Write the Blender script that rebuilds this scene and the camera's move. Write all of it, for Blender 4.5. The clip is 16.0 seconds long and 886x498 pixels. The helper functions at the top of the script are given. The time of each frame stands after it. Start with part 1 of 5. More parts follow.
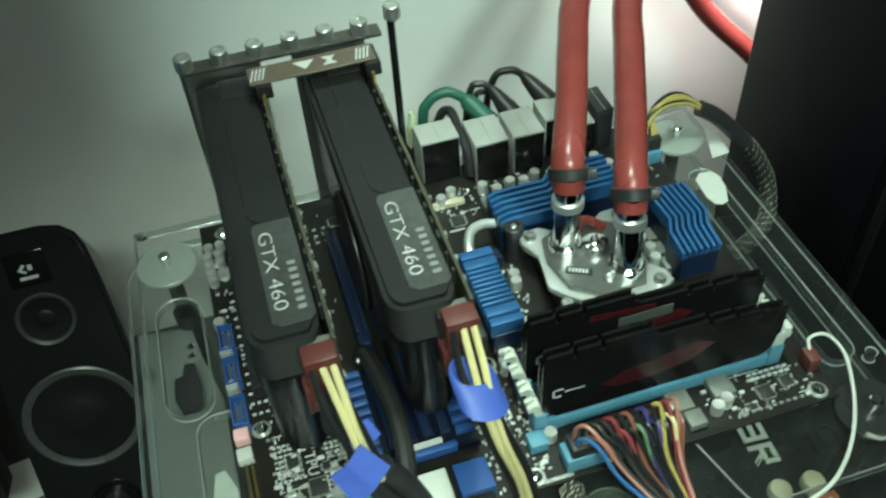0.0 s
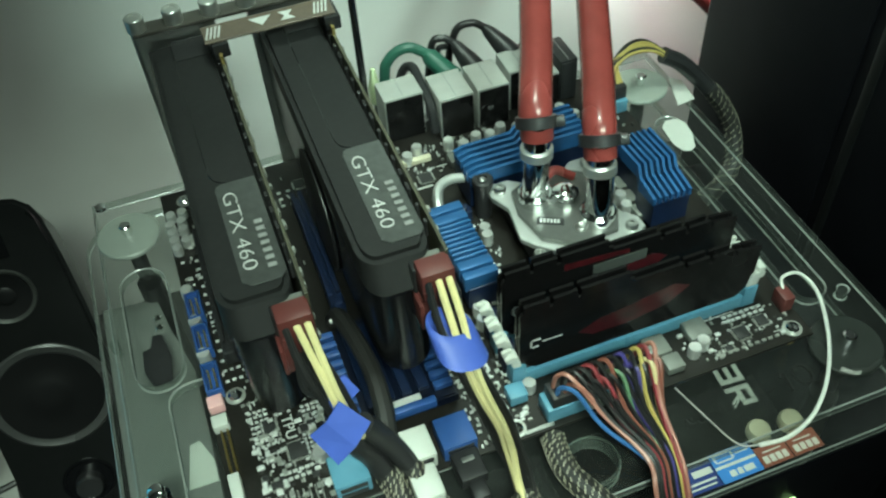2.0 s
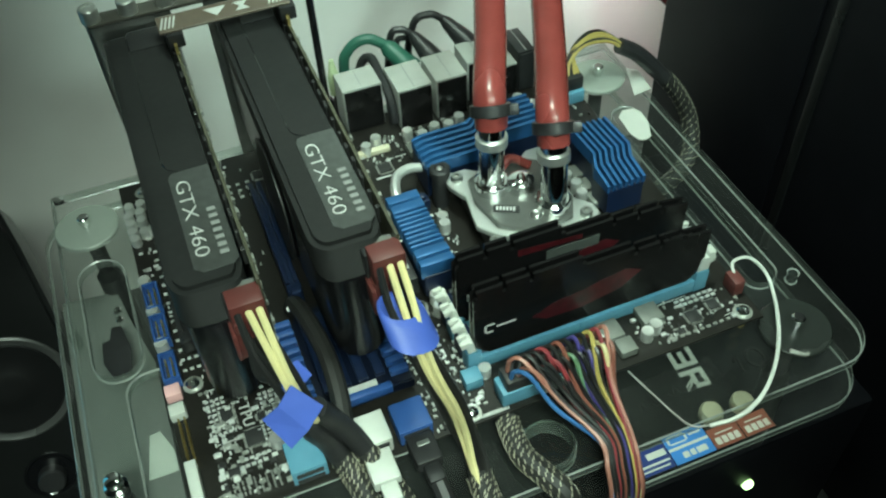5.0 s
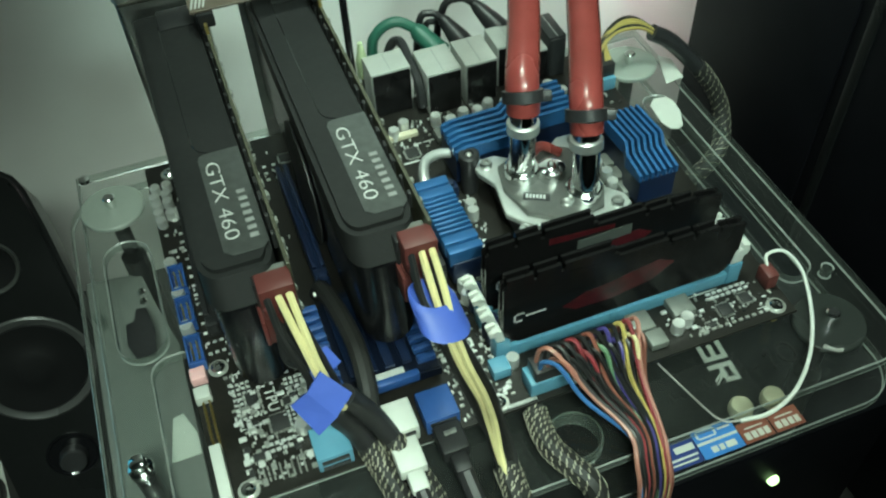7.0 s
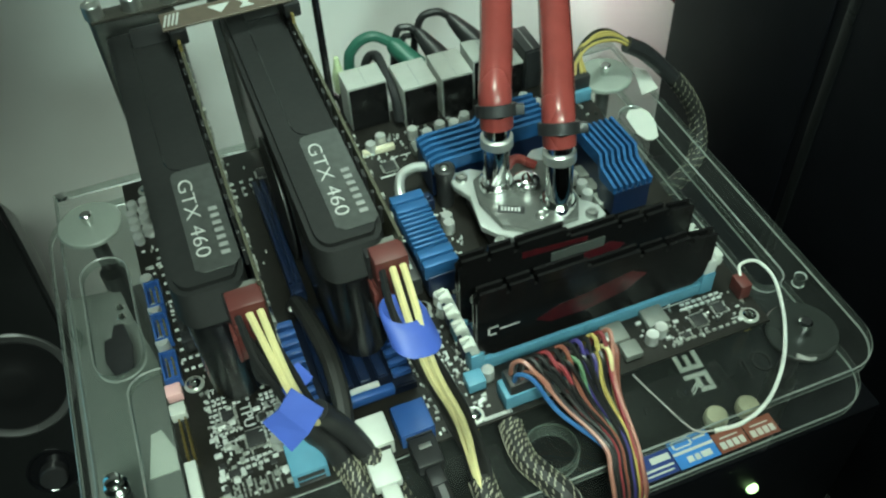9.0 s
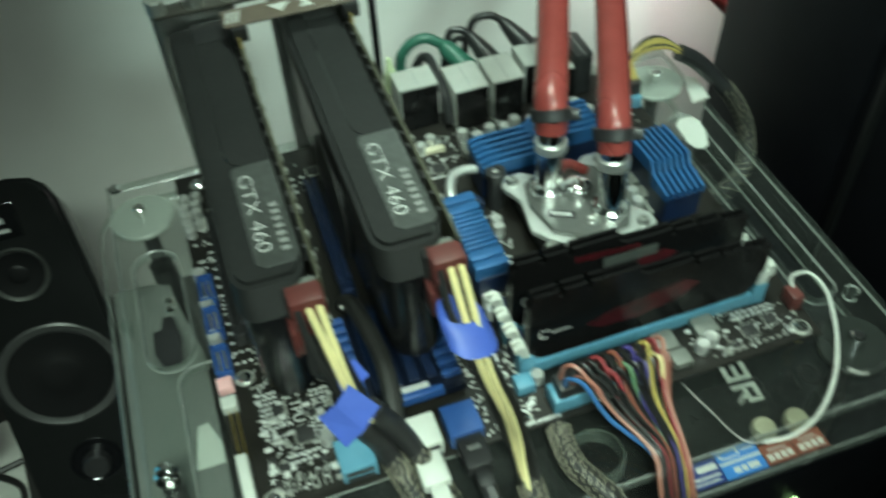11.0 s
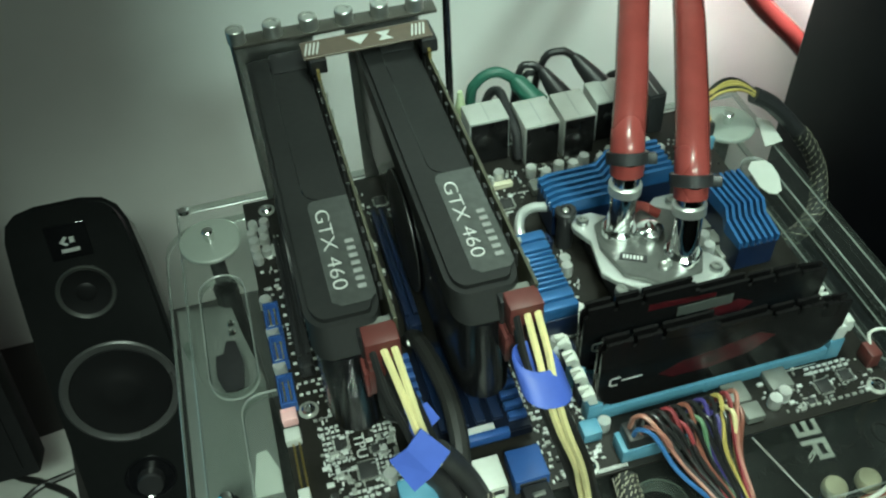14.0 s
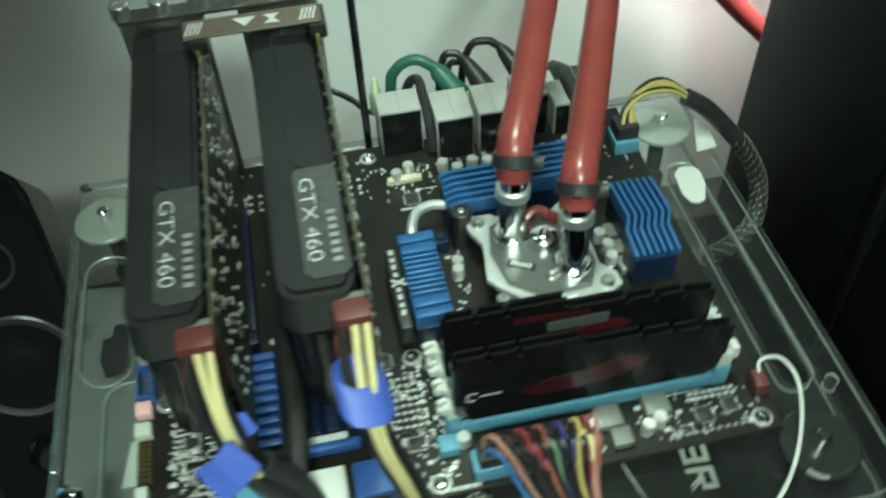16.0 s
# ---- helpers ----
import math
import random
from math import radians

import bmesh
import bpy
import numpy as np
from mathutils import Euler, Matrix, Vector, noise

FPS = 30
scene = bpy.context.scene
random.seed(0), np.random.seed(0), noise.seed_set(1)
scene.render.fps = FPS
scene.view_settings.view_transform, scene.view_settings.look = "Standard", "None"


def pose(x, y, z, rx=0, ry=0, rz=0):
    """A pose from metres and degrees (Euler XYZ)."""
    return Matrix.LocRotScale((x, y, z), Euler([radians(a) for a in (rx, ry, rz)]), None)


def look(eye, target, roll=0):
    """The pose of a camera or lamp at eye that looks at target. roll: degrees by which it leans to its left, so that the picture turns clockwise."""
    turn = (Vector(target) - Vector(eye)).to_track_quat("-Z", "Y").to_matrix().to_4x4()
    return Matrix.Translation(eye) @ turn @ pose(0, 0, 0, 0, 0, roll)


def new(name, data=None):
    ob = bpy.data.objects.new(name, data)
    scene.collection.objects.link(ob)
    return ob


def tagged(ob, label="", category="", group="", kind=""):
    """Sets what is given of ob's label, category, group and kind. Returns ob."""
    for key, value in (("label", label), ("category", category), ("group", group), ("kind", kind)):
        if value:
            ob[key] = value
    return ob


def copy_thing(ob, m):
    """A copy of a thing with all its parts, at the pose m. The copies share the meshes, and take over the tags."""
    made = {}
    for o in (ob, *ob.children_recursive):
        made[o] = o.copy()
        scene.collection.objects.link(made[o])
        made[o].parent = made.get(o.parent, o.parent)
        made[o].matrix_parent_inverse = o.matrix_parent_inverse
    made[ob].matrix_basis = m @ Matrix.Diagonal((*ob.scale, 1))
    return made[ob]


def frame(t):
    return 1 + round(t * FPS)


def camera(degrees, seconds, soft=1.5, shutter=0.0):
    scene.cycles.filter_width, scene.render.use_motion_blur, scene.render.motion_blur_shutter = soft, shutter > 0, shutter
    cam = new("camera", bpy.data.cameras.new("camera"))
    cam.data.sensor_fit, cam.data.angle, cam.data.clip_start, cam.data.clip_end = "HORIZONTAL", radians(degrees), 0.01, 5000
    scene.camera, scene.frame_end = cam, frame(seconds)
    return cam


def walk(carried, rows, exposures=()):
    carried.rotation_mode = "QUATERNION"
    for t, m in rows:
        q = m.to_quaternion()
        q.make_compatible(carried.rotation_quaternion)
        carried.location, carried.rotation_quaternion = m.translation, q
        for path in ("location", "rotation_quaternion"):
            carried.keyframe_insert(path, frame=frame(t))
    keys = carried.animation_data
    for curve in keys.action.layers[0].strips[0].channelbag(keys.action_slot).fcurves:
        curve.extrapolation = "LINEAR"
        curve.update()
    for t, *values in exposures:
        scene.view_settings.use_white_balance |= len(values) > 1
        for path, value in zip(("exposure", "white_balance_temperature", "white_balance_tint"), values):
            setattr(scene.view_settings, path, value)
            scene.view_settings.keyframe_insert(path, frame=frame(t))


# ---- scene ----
cam = camera(52.32, 16.0, soft=2.2, shutter=0.7)
PATH = [
    (0, (0.03241, -0.44899, 0.39812), (0.20486, 0.22855, -0.31686), -4.19),
    (0.5, (0.01817, -0.45071, 0.39345), (0.19530, 0.22072, -0.32614), -4.32),
    (1, (0.01867, -0.44720, 0.38693), (0.20415, 0.21103, -0.34269), -4.64),
    (1.5, (0.02329, -0.44624, 0.38547), (0.21818, 0.20051, -0.35191), -4.43),
    (2, (0.02770, -0.44888, 0.38594), (0.23033, 0.19517, -0.35172), -4.38),
    (2.5, (0.03101, -0.45500, 0.38783), (0.24385, 0.18914, -0.34687), -4.01),
    (3, (0.03105, -0.45820, 0.38829), (0.25279, 0.18551, -0.34415), -3.75),
    (3.5, (0.03338, -0.45867, 0.38835), (0.26150, 0.18341, -0.34357), -3.62),
    (4, (0.03738, -0.45993, 0.38744), (0.26870, 0.17853, -0.34663), -3.73),
    (6.5, (0.03018, -0.45508, 0.38189), (0.24143, 0.17366, -0.36649), -2.94),
    (7, (0.02971, -0.45273, 0.38111), (0.23614, 0.17600, -0.36861), -3.31),
    (7.5, (0.03105, -0.45240, 0.38258), (0.24251, 0.17727, -0.36496), -3.10),
    (8, (0.03322, -0.45128, 0.38412), (0.24689, 0.18008, -0.36135), -3.00),
    (8.5, (0.03614, -0.45287, 0.38354), (0.25258, 0.17862, -0.36102), -3.18),
    (8.7, (0.03834, -0.45466, 0.38440), (0.25598, 0.17674, -0.35990), -3.29),
    (10.8, (0.03212, -0.45633, 0.38276), (0.24148, 0.17830, -0.36116), -3.29),
    (11, (0.02404, -0.45195, 0.38557), (0.21800, 0.19157, -0.35488), -3.28),
    (11.5, (0.01219, -0.44460, 0.39043), (0.17441, 0.22270, -0.33648), -4.12),
    (12, (0.00915, -0.44271, 0.39157), (0.15607, 0.23388, -0.32998), -4.65),
    (12.5, (0.01119, -0.44136, 0.39074), (0.15576, 0.23341, -0.33299), -4.64),
    (13, (0.01223, -0.43896, 0.39004), (0.16411, 0.22888, -0.33861), -3.79),
    (13.5, (0.01251, -0.43795, 0.39115), (0.16999, 0.23260, -0.33380), -3.41),
    (14, (0.01186, -0.43696, 0.39141), (0.16951, 0.23198, -0.33499), -3.40),
    (14.5, (0.01443, -0.43858, 0.38964), (0.17269, 0.22847, -0.33837), -3.53),
    (15, (0.01632, -0.44157, 0.38866), (0.17785, 0.22316, -0.34074), -3.27),
    (15.5, (0.02942, -0.44662, 0.38748), (0.20330, 0.20930, -0.34705), -2.71),
    (16, (0.09865, -0.43272, 0.38181), (0.20851, 0.22547, -0.36298), -3.01),
]
walk(cam, [(t, look(eye, target, roll)) for t, eye, target, roll in PATH])

# ---- world, light, exposure ----
world = bpy.data.worlds.new("room_air")
scene.world = world
world.use_nodes = True
world.node_tree.nodes["Background"].inputs[0].default_value = (0.80, 1.0, 0.90, 1)
world.node_tree.nodes["Background"].inputs[1].default_value = 0.02


def area_lamp(name, eye, target, sx, sy, power, colour, spread=180):
    data = bpy.data.lights.new(name, "AREA")
    data.shape, data.size, data.size_y, data.energy, data.color = "RECTANGLE", sx, sy, power, colour
    data.spread = radians(spread)
    ob = new(name, data)
    ob.matrix_world = look(eye, target)
    return ob


LIGHT = (0.77, 1.0, 0.83)
WALL_LIGHT = (0.70, 1.0, 0.86)
WALL_Y = 0.207
def spot_lamp(name, eye, target, power, colour, cone, blend, soft):
    data = bpy.data.lights.new(name, "SPOT")
    data.energy, data.color, data.spot_size, data.spot_blend, data.shadow_soft_size = power, colour, radians(cone), blend, soft
    ob = new(name, data)
    ob.matrix_world = look(eye, target)
    return ob


# unseen spots added: one over the bench, one behind the camera turned at the wall
spot_lamp("bench_spot", (0.17, -0.13, 0.68), (0.295, -0.05, 0.0), 14.0, LIGHT, 62, 0.6, 0.06)
spot_lamp("wall_spot", (0.30, -0.75, 0.80), (0.45, WALL_Y, 0.10), 30.0, WALL_LIGHT, 46, 0.16, 0.07)
area_lamp("case_lamp", (0.53, 0.115, 0.03), (0.43, 0.207, -0.05), 0.05, 0.05, 0.9, (1.0, 0.92, 0.90))
# unseen fills added: a broad one overhead, a narrow one on the front parts
area_lamp("room_fill", (0.0, -0.9, 1.36), (0.0, -0.9, 0.0), 0.6, 0.6, 3.6, LIGHT)
area_lamp("front_fill", (0.0, -0.80, 0.85), (0.03, -0.31, 0.0), 0.25, 0.10, 0.92, LIGHT, 40)
scene.view_settings.exposure = 0.0


# ---- materials ----
def material(name, rgb, rough=0.5, metal=0.0, vary=0.15, scale=150.0, bump=0.0, coat=0.0, emit=0.0, spec=0.5, sheen=0.0):
    m = bpy.data.materials.new(name)
    m.use_nodes = True
    nt = m.node_tree
    b = nt.nodes["Principled BSDF"]
    b.inputs["Roughness"].default_value = rough
    b.inputs["Metallic"].default_value = metal
    b.inputs["Coat Weight"].default_value = coat
    b.inputs["Specular IOR Level"].default_value = spec
    if emit:
        b.inputs["Emission Color"].default_value = (*rgb, 1)
        b.inputs["Emission Strength"].default_value = emit
    tc = nt.nodes.new("ShaderNodeTexCoord")
    info = nt.nodes.new("ShaderNodeObjectInfo")
    fine = nt.nodes.new("ShaderNodeTexNoise")
    fine.inputs["Scale"].default_value = scale
    fine.inputs["Detail"].default_value = 4
    wide = nt.nodes.new("ShaderNodeTexNoise")
    wide.inputs["Scale"].default_value = scale * 0.12
    wide.inputs["Detail"].default_value = 3
    nt.links.new(tc.outputs["Object"], fine.inputs["Vector"])
    nt.links.new(tc.outputs["Object"], wide.inputs["Vector"])
    add = nt.nodes.new("ShaderNodeMath")
    add.operation = "ADD"
    nt.links.new(fine.outputs["Fac"], add.inputs[0])
    nt.links.new(wide.outputs["Fac"], add.inputs[1])
    add2 = nt.nodes.new("ShaderNodeMath")
    add2.operation = "MULTIPLY_ADD"
    add2.inputs[1].default_value = 0.12
    nt.links.new(info.outputs["Random"], add2.inputs[0])
    nt.links.new(add.outputs[0], add2.inputs[2])
    ramp = nt.nodes.new("ShaderNodeMapRange")
    ramp.inputs["From Min"].default_value = 0.6
    ramp.inputs["From Max"].default_value = 1.4
    nt.links.new(add2.outputs[0], ramp.inputs["Value"])
    mix = nt.nodes.new("ShaderNodeMix")
    mix.data_type = "RGBA"
    mix.inputs[6].default_value = (*[c * (1 - vary) for c in rgb], 1)
    mix.inputs[7].default_value = (*[min(1, c * (1 + vary)) for c in rgb], 1)
    nt.links.new(ramp.outputs["Result"], mix.inputs[0])
    nt.links.new(mix.outputs[2], b.inputs["Base Color"])
    rr = nt.nodes.new("ShaderNodeMapRange")
    rr.inputs["From Min"].default_value, rr.inputs["From Max"].default_value = 0.3, 0.7
    rr.inputs["To Min"].default_value, rr.inputs["To Max"].default_value = max(0.02, rough * 0.8), min(1, rough * 1.2)
    nt.links.new(wide.outputs["Fac"], rr.inputs["Value"])
    nt.links.new(rr.outputs["Result"], b.inputs["Roughness"])
    if bump:
        bp = nt.nodes.new("ShaderNodeBump")
        bp.inputs["Strength"].default_value = bump
        bp.inputs["Distance"].default_value = 0.0006
        nt.links.new(fine.outputs["Fac"], bp.inputs["Height"])
        nt.links.new(bp.outputs["Normal"], b.inputs["Normal"])
    return m


def clear(name, tint, ior=1.49, rough=0.02):
    """Clear sheet: lets light through and mirrors by Fresnel."""
    m = bpy.data.materials.new(name)
    m.use_nodes = True
    nt = m.node_tree
    nt.nodes.remove(nt.nodes["Principled BSDF"])
    out = nt.nodes["Material Output"]
    t = nt.nodes.new("ShaderNodeBsdfTransparent")
    t.inputs[0].default_value = (*tint, 1)
    g = nt.nodes.new("ShaderNodeBsdfGlossy")
    g.inputs["Roughness"].default_value = rough
    lw, power, f = nt.nodes.new("ShaderNodeLayerWeight"), nt.nodes.new("ShaderNodeMath"), nt.nodes.new("ShaderNodeMath")
    base = ((ior - 1) / (ior + 1)) ** 2
    power.operation, power.inputs[1].default_value = "POWER", 5
    f.operation, f.inputs[1].default_value, f.inputs[2].default_value = "MULTIPLY_ADD", 1 - base, base
    nt.links.new(lw.outputs["Facing"], power.inputs[0])
    nt.links.new(power.outputs[0], f.inputs[0])
    mix = nt.nodes.new("ShaderNodeMixShader")
    nt.links.new(f.outputs[0], mix.inputs[0])
    nt.links.new(t.outputs[0], mix.inputs[1])
    nt.links.new(g.outputs[0], mix.inputs[2])
    nt.links.new(mix.outputs[0], out.inputs[0])
    return m


def soft_tube(name, rgb, rough, trans):
    m = material(name, rgb, rough, 0, 0.2, 60, 0.0, 0.12)
    m.node_tree.nodes["Principled BSDF"].inputs["Transmission Weight"].default_value = trans
    m.node_tree.nodes["Principled BSDF"].inputs["IOR"].default_value = 1.42
    return m


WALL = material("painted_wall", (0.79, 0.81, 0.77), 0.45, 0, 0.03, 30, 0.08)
# unseen walls and ceiling: shade is put into a darker grey
ROOM = material("unseen_room_shade", (0.30, 0.30, 0.28), 0.7, 0, 0.05, 20)
FLOOR = material("dark_floor", (0.12, 0.09, 0.07), 0.5, 0, 0.3, 12)
DESK = material("dark_laminate", (0.030, 0.030, 0.029), 0.35, 0, 0.06, 60, 0.03)
def hazed(m, share):
    """Pale haze mixed into a clear sheet to lift the darks behind it, thicker in patches."""
    nt = m.node_tree
    d = nt.nodes.new("ShaderNodeBsdfDiffuse")
    d.inputs[0].default_value = (0.72, 0.76, 0.72, 1)
    tc, n, r = nt.nodes.new("ShaderNodeTexCoord"), nt.nodes.new("ShaderNodeTexNoise"), nt.nodes.new("ShaderNodeMapRange")
    n.inputs["Scale"].default_value, n.inputs["Detail"].default_value = 35, 6
    r.inputs["From Min"].default_value, r.inputs["From Max"].default_value = 0.3, 0.7
    r.inputs["To Min"].default_value, r.inputs["To Max"].default_value = share * 0.5, share * 1.5
    nt.links.new(tc.outputs["Object"], n.inputs["Vector"])
    nt.links.new(n.outputs["Fac"], r.inputs["Value"])
    mix, out = nt.nodes.new("ShaderNodeMixShader"), nt.nodes["Material Output"]
    nt.links.new(r.outputs["Result"], mix.inputs[0])
    nt.links.new(out.inputs[0].links[0].from_socket, mix.inputs[1])
    nt.links.new(d.outputs[0], mix.inputs[2])
    nt.links.new(mix.outputs[0], out.inputs[0])
    return m


ACRYL = hazed(clear("clear_acrylic", (0.965, 0.98, 0.97)), 0.007)
ACRYL_EDGE = material("acrylic_edge", (0.22, 0.24, 0.225), 0.25, 0, 0.25, 90)
PCB = material("black_circuit_board", (0.010, 0.009, 0.0075), 0.45, 0, 0.4, 300, 0.1, 0, 0, 0.35)
PCB_GPU = material("olive_circuit_board", (0.062, 0.060, 0.040), 0.45, 0, 0.35, 400, 0.15)
BLACK = material("black_plastic", (0.016, 0.016, 0.017), 0.42, 0, 0.25, 200, 0.1)
SHROUD = material("charcoal_shroud", (0.014, 0.0145, 0.0145), 0.55, 0, 0.22, 250, 0.15, 0, 0, 0.3)
BADGE = material("brushed_badge", (0.14, 0.147, 0.142), 0.38, 0.75, 0.25, 180, 0.1)
PILLAR = material("polished_black", (0.006, 0.006, 0.007), 0.19, 0, 0.1, 100, 0, 0, 0, 0.4)
GLOSSB = material("gloss_black", (0.005, 0.005, 0.006), 0.07, 0, 0.1, 100, 0, 0.6)
def sheet_edge(name):
    """Polished sawn edge of clear sheet: half seen through."""
    m = clear(name, (0.80, 0.86, 0.82), 1.49, 0.12)
    nt = m.node_tree
    d = nt.nodes.new("ShaderNodeBsdfDiffuse")
    d.inputs[0].default_value = (0.36, 0.40, 0.37, 1)
    mix = nt.nodes.new("ShaderNodeMixShader")
    mix.inputs[0].default_value = 0.17
    out = nt.nodes["Material Output"]
    nt.links.new(out.inputs[0].links[0].from_socket, mix.inputs[1])
    nt.links.new(d.outputs[0], mix.inputs[2])
    nt.links.new(mix.outputs[0], out.inputs[0])
    return m


ACRYL_SIDE = sheet_edge("acrylic_side")
PORTTOP = material("satin_shield", (0.38, 0.39, 0.365), 0.45, 0.2, 0.08, 120)
DARKSTEEL = material("grey_steel", (0.17, 0.175, 0.165), 0.36, 0.75, 0.15, 200, 0.1)
DARKBAR = material("dark_steel_bar", (0.085, 0.080, 0.070), 0.45, 0.5, 0.2, 150)
CHROME = material("chrome", (0.78, 0.79, 0.78), 0.10, 1.0, 0.06, 80)
NICKEL = material("nickel", (0.66, 0.67, 0.64), 0.38, 0.9, 0.12, 120)
STEEL = material("brushed_steel", (0.46, 0.47, 0.45), 0.38, 1.0, 0.15, 200, 0.1)
ALU = material("satin_aluminium", (0.66, 0.68, 0.66), 0.45, 0.85, 0.10, 160)
BLUE = material("blue_anodised", (0.019, 0.098, 0.255), 0.40, 0.3, 0.15, 160, 0.05)
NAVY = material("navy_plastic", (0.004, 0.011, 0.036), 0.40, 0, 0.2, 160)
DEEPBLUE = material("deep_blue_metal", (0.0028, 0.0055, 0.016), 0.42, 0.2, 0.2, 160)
LBLUE = material("pale_blue_plastic", (0.085, 0.24, 0.34), 0.42, 0, 0.1, 150)
MBLUE = material("header_blue", (0.022, 0.072, 0.24), 0.42, 0, 0.12, 150)
WHITE = material("white_plastic", (0.50, 0.52, 0.48), 0.42, 0, 0.06, 120)
CREAM = material("cream_plastic", (0.52, 0.48, 0.36), 0.45, 0, 0.1, 120)
MAROON = material("red_brown_plastic", (0.105, 0.027, 0.024), 0.42, 0, 0.15, 150)
PINK = material("pink_plastic", (0.75, 0.42, 0.42), 0.42, 0, 0.08, 150)
TAPE = material("blue_tape", (0.052, 0.10, 0.42), 0.48, 0, 0.12, 90, 0.1)
YELLOW = material("yellow_wire", (0.58, 0.51, 0.26), 0.42, 0, 0.1, 200)
GOLDWIRE = material("golden_wire", (0.36, 0.28, 0.085), 0.42, 0, 0.12, 200)
BWIRE = material("black_wire", (0.014, 0.014, 0.014), 0.36, 0, 0.2, 200)
RWIRE = material("red_wire", (0.21, 0.034, 0.040), 0.42, 0, 0.12, 200)
OWIRE = material("orange_wire", (0.33, 0.140, 0.105), 0.42, 0, 0.12, 200)
GWIRE = material("green_wire", (0.10, 0.19, 0.11), 0.42, 0, 0.12, 200)
BLWIRE = material("blue_wire", (0.035, 0.12, 0.29), 0.42, 0, 0.12, 200)
VWIRE = material("violet_wire", (0.05, 0.04, 0.16), 0.42, 0, 0.12, 200)
GRWIRE = material("grey_wire", (0.30, 0.30, 0.28), 0.42, 0, 0.12, 200)
BRWIRE = material("brown_wire", (0.20, 0.07, 0.05), 0.42, 0, 0.12, 200)
WWIRE = material("white_wire", (0.58, 0.60, 0.56), 0.4, 0, 0.06, 200)
TEAL = material("green_rubber", (0.018, 0.095, 0.065), 0.45, 0, 0.12, 200)
PALEGREEN = material("pale_green_plastic", (0.42, 0.50, 0.30), 0.45, 0, 0.1, 150)
SLEEVE = material("black_sleeve", (0.011, 0.011, 0.010), 0.6, 0, 0.4, 500, 0.3)
BRAID = material("braid_fleck", (0.28, 0.265, 0.20), 0.5, 0, 0.3, 500)
TUBE = soft_tube("red_tubing", (0.24, 0.045, 0.040), 0.24, 0.25)
BROWNPCB = material("brown_bridge_board", (0.10, 0.075, 0.055), 0.45, 0, 0.2, 200)
SILVERPRINT = material("silver_print", (0.62, 0.64, 0.62), 0.4, 0.3, 0.1, 200)
GREYPRINT = material("grey_print", (0.30, 0.31, 0.30), 0.45, 0.2, 0.1, 200)
CHIP = material("chip_resin", (0.022, 0.022, 0.022), 0.5, 0, 0.2, 300)
TIN = material("tin_solder", (0.40, 0.41, 0.38), 0.38, 0.6, 0.25, 300)
GOLD = material("gold_contacts", (0.55, 0.42, 0.16), 0.35, 0.9, 0.15, 200)
CHOKE = material("grey_choke", (0.17, 0.18, 0.165), 0.45, 0.2, 0.15, 200)
CAPTOP = material("capacitor_can", (0.84, 0.85, 0.82), 0.40, 0.82, 0.1, 200)
RAMBLK = material("black_heat_spreader", (0.0060, 0.0056, 0.0058), 0.24, 0.0, 0.2, 150, 0, 0, 0, 0.18)
RAMRED = material("red_heat_spreader_stripe", (0.042, 0.004, 0.006), 0.4, 0.0, 0.95, 160)
LABELG = material("grey_label", (0.055, 0.060, 0.055), 0.4, 0, 0.15, 100)
STKBLUE = material("blue_sticker", (0.035, 0.17, 0.46), 0.35, 0, 0.12, 100)
STKDEEP = material("deep_blue_sticker", (0.012, 0.03, 0.14), 0.35, 0, 0.12, 100)
STKRED = material("red_brown_sticker", (0.17, 0.055, 0.035), 0.35, 0, 0.15, 100)
STKGREY = material("sticker_print", (0.45, 0.46, 0.42), 0.4, 0, 0.1, 100)
DISC = material("frosted_disc", (0.25, 0.28, 0.25), 0.3, 0, 0.08, 100)
DARKDISC = material("smoked_disc", (0.022, 0.025, 0.023), 0.25, 0, 0.1, 100)
SPK = material("satin_black_cabinet", (0.0085, 0.009, 0.0092), 0.32, 0, 0.2, 150, 0.1, 0, 0, 0.3)
CONE = material("speaker_cone", (0.006, 0.006, 0.0065), 0.5, 0, 0.15, 100, 0, 0, 0, 0.25)
RINGM = material("speaker_ring", (0.085, 0.085, 0.085), 0.3, 0.4, 0.1, 100)
CASE = material("black_case", (0.0048, 0.0050, 0.0066), 0.45, 0, 0.3, 40, 0.08, 0, 0, 0.12)
SCREEN = material("lit_screen", (0.10, 0.55, 0.75), 0.3, 0, 0.0, 10, 0, 0, 0.8)
LED = material("green_led", (0.55, 1.0, 0.40), 0.3, 0, 0.0, 10, 0, 0, 3.0)
COPPER = material("pale_standoff", (0.45, 0.42, 0.30), 0.4, 0.2, 0.15, 200)
TRAY = material("grey_tray", (0.14, 0.146, 0.138), 0.55, 0, 0.10, 60, 0.1)
PAPER = material("off_white_paper", (0.42, 0.44, 0.41), 0.6, 0, 0.06, 40)
INK = material("black_ink", (0.004, 0.004, 0.004), 0.7, 0, 0.2, 200)


# ---- building helpers ----
def thing(name, at, label, category, group="", kind=""):
    e = new(name)
    e.empty_display_size = 0.01
    e.matrix_basis = Matrix.Translation(at)
    return tagged(e, label, category, group, kind)


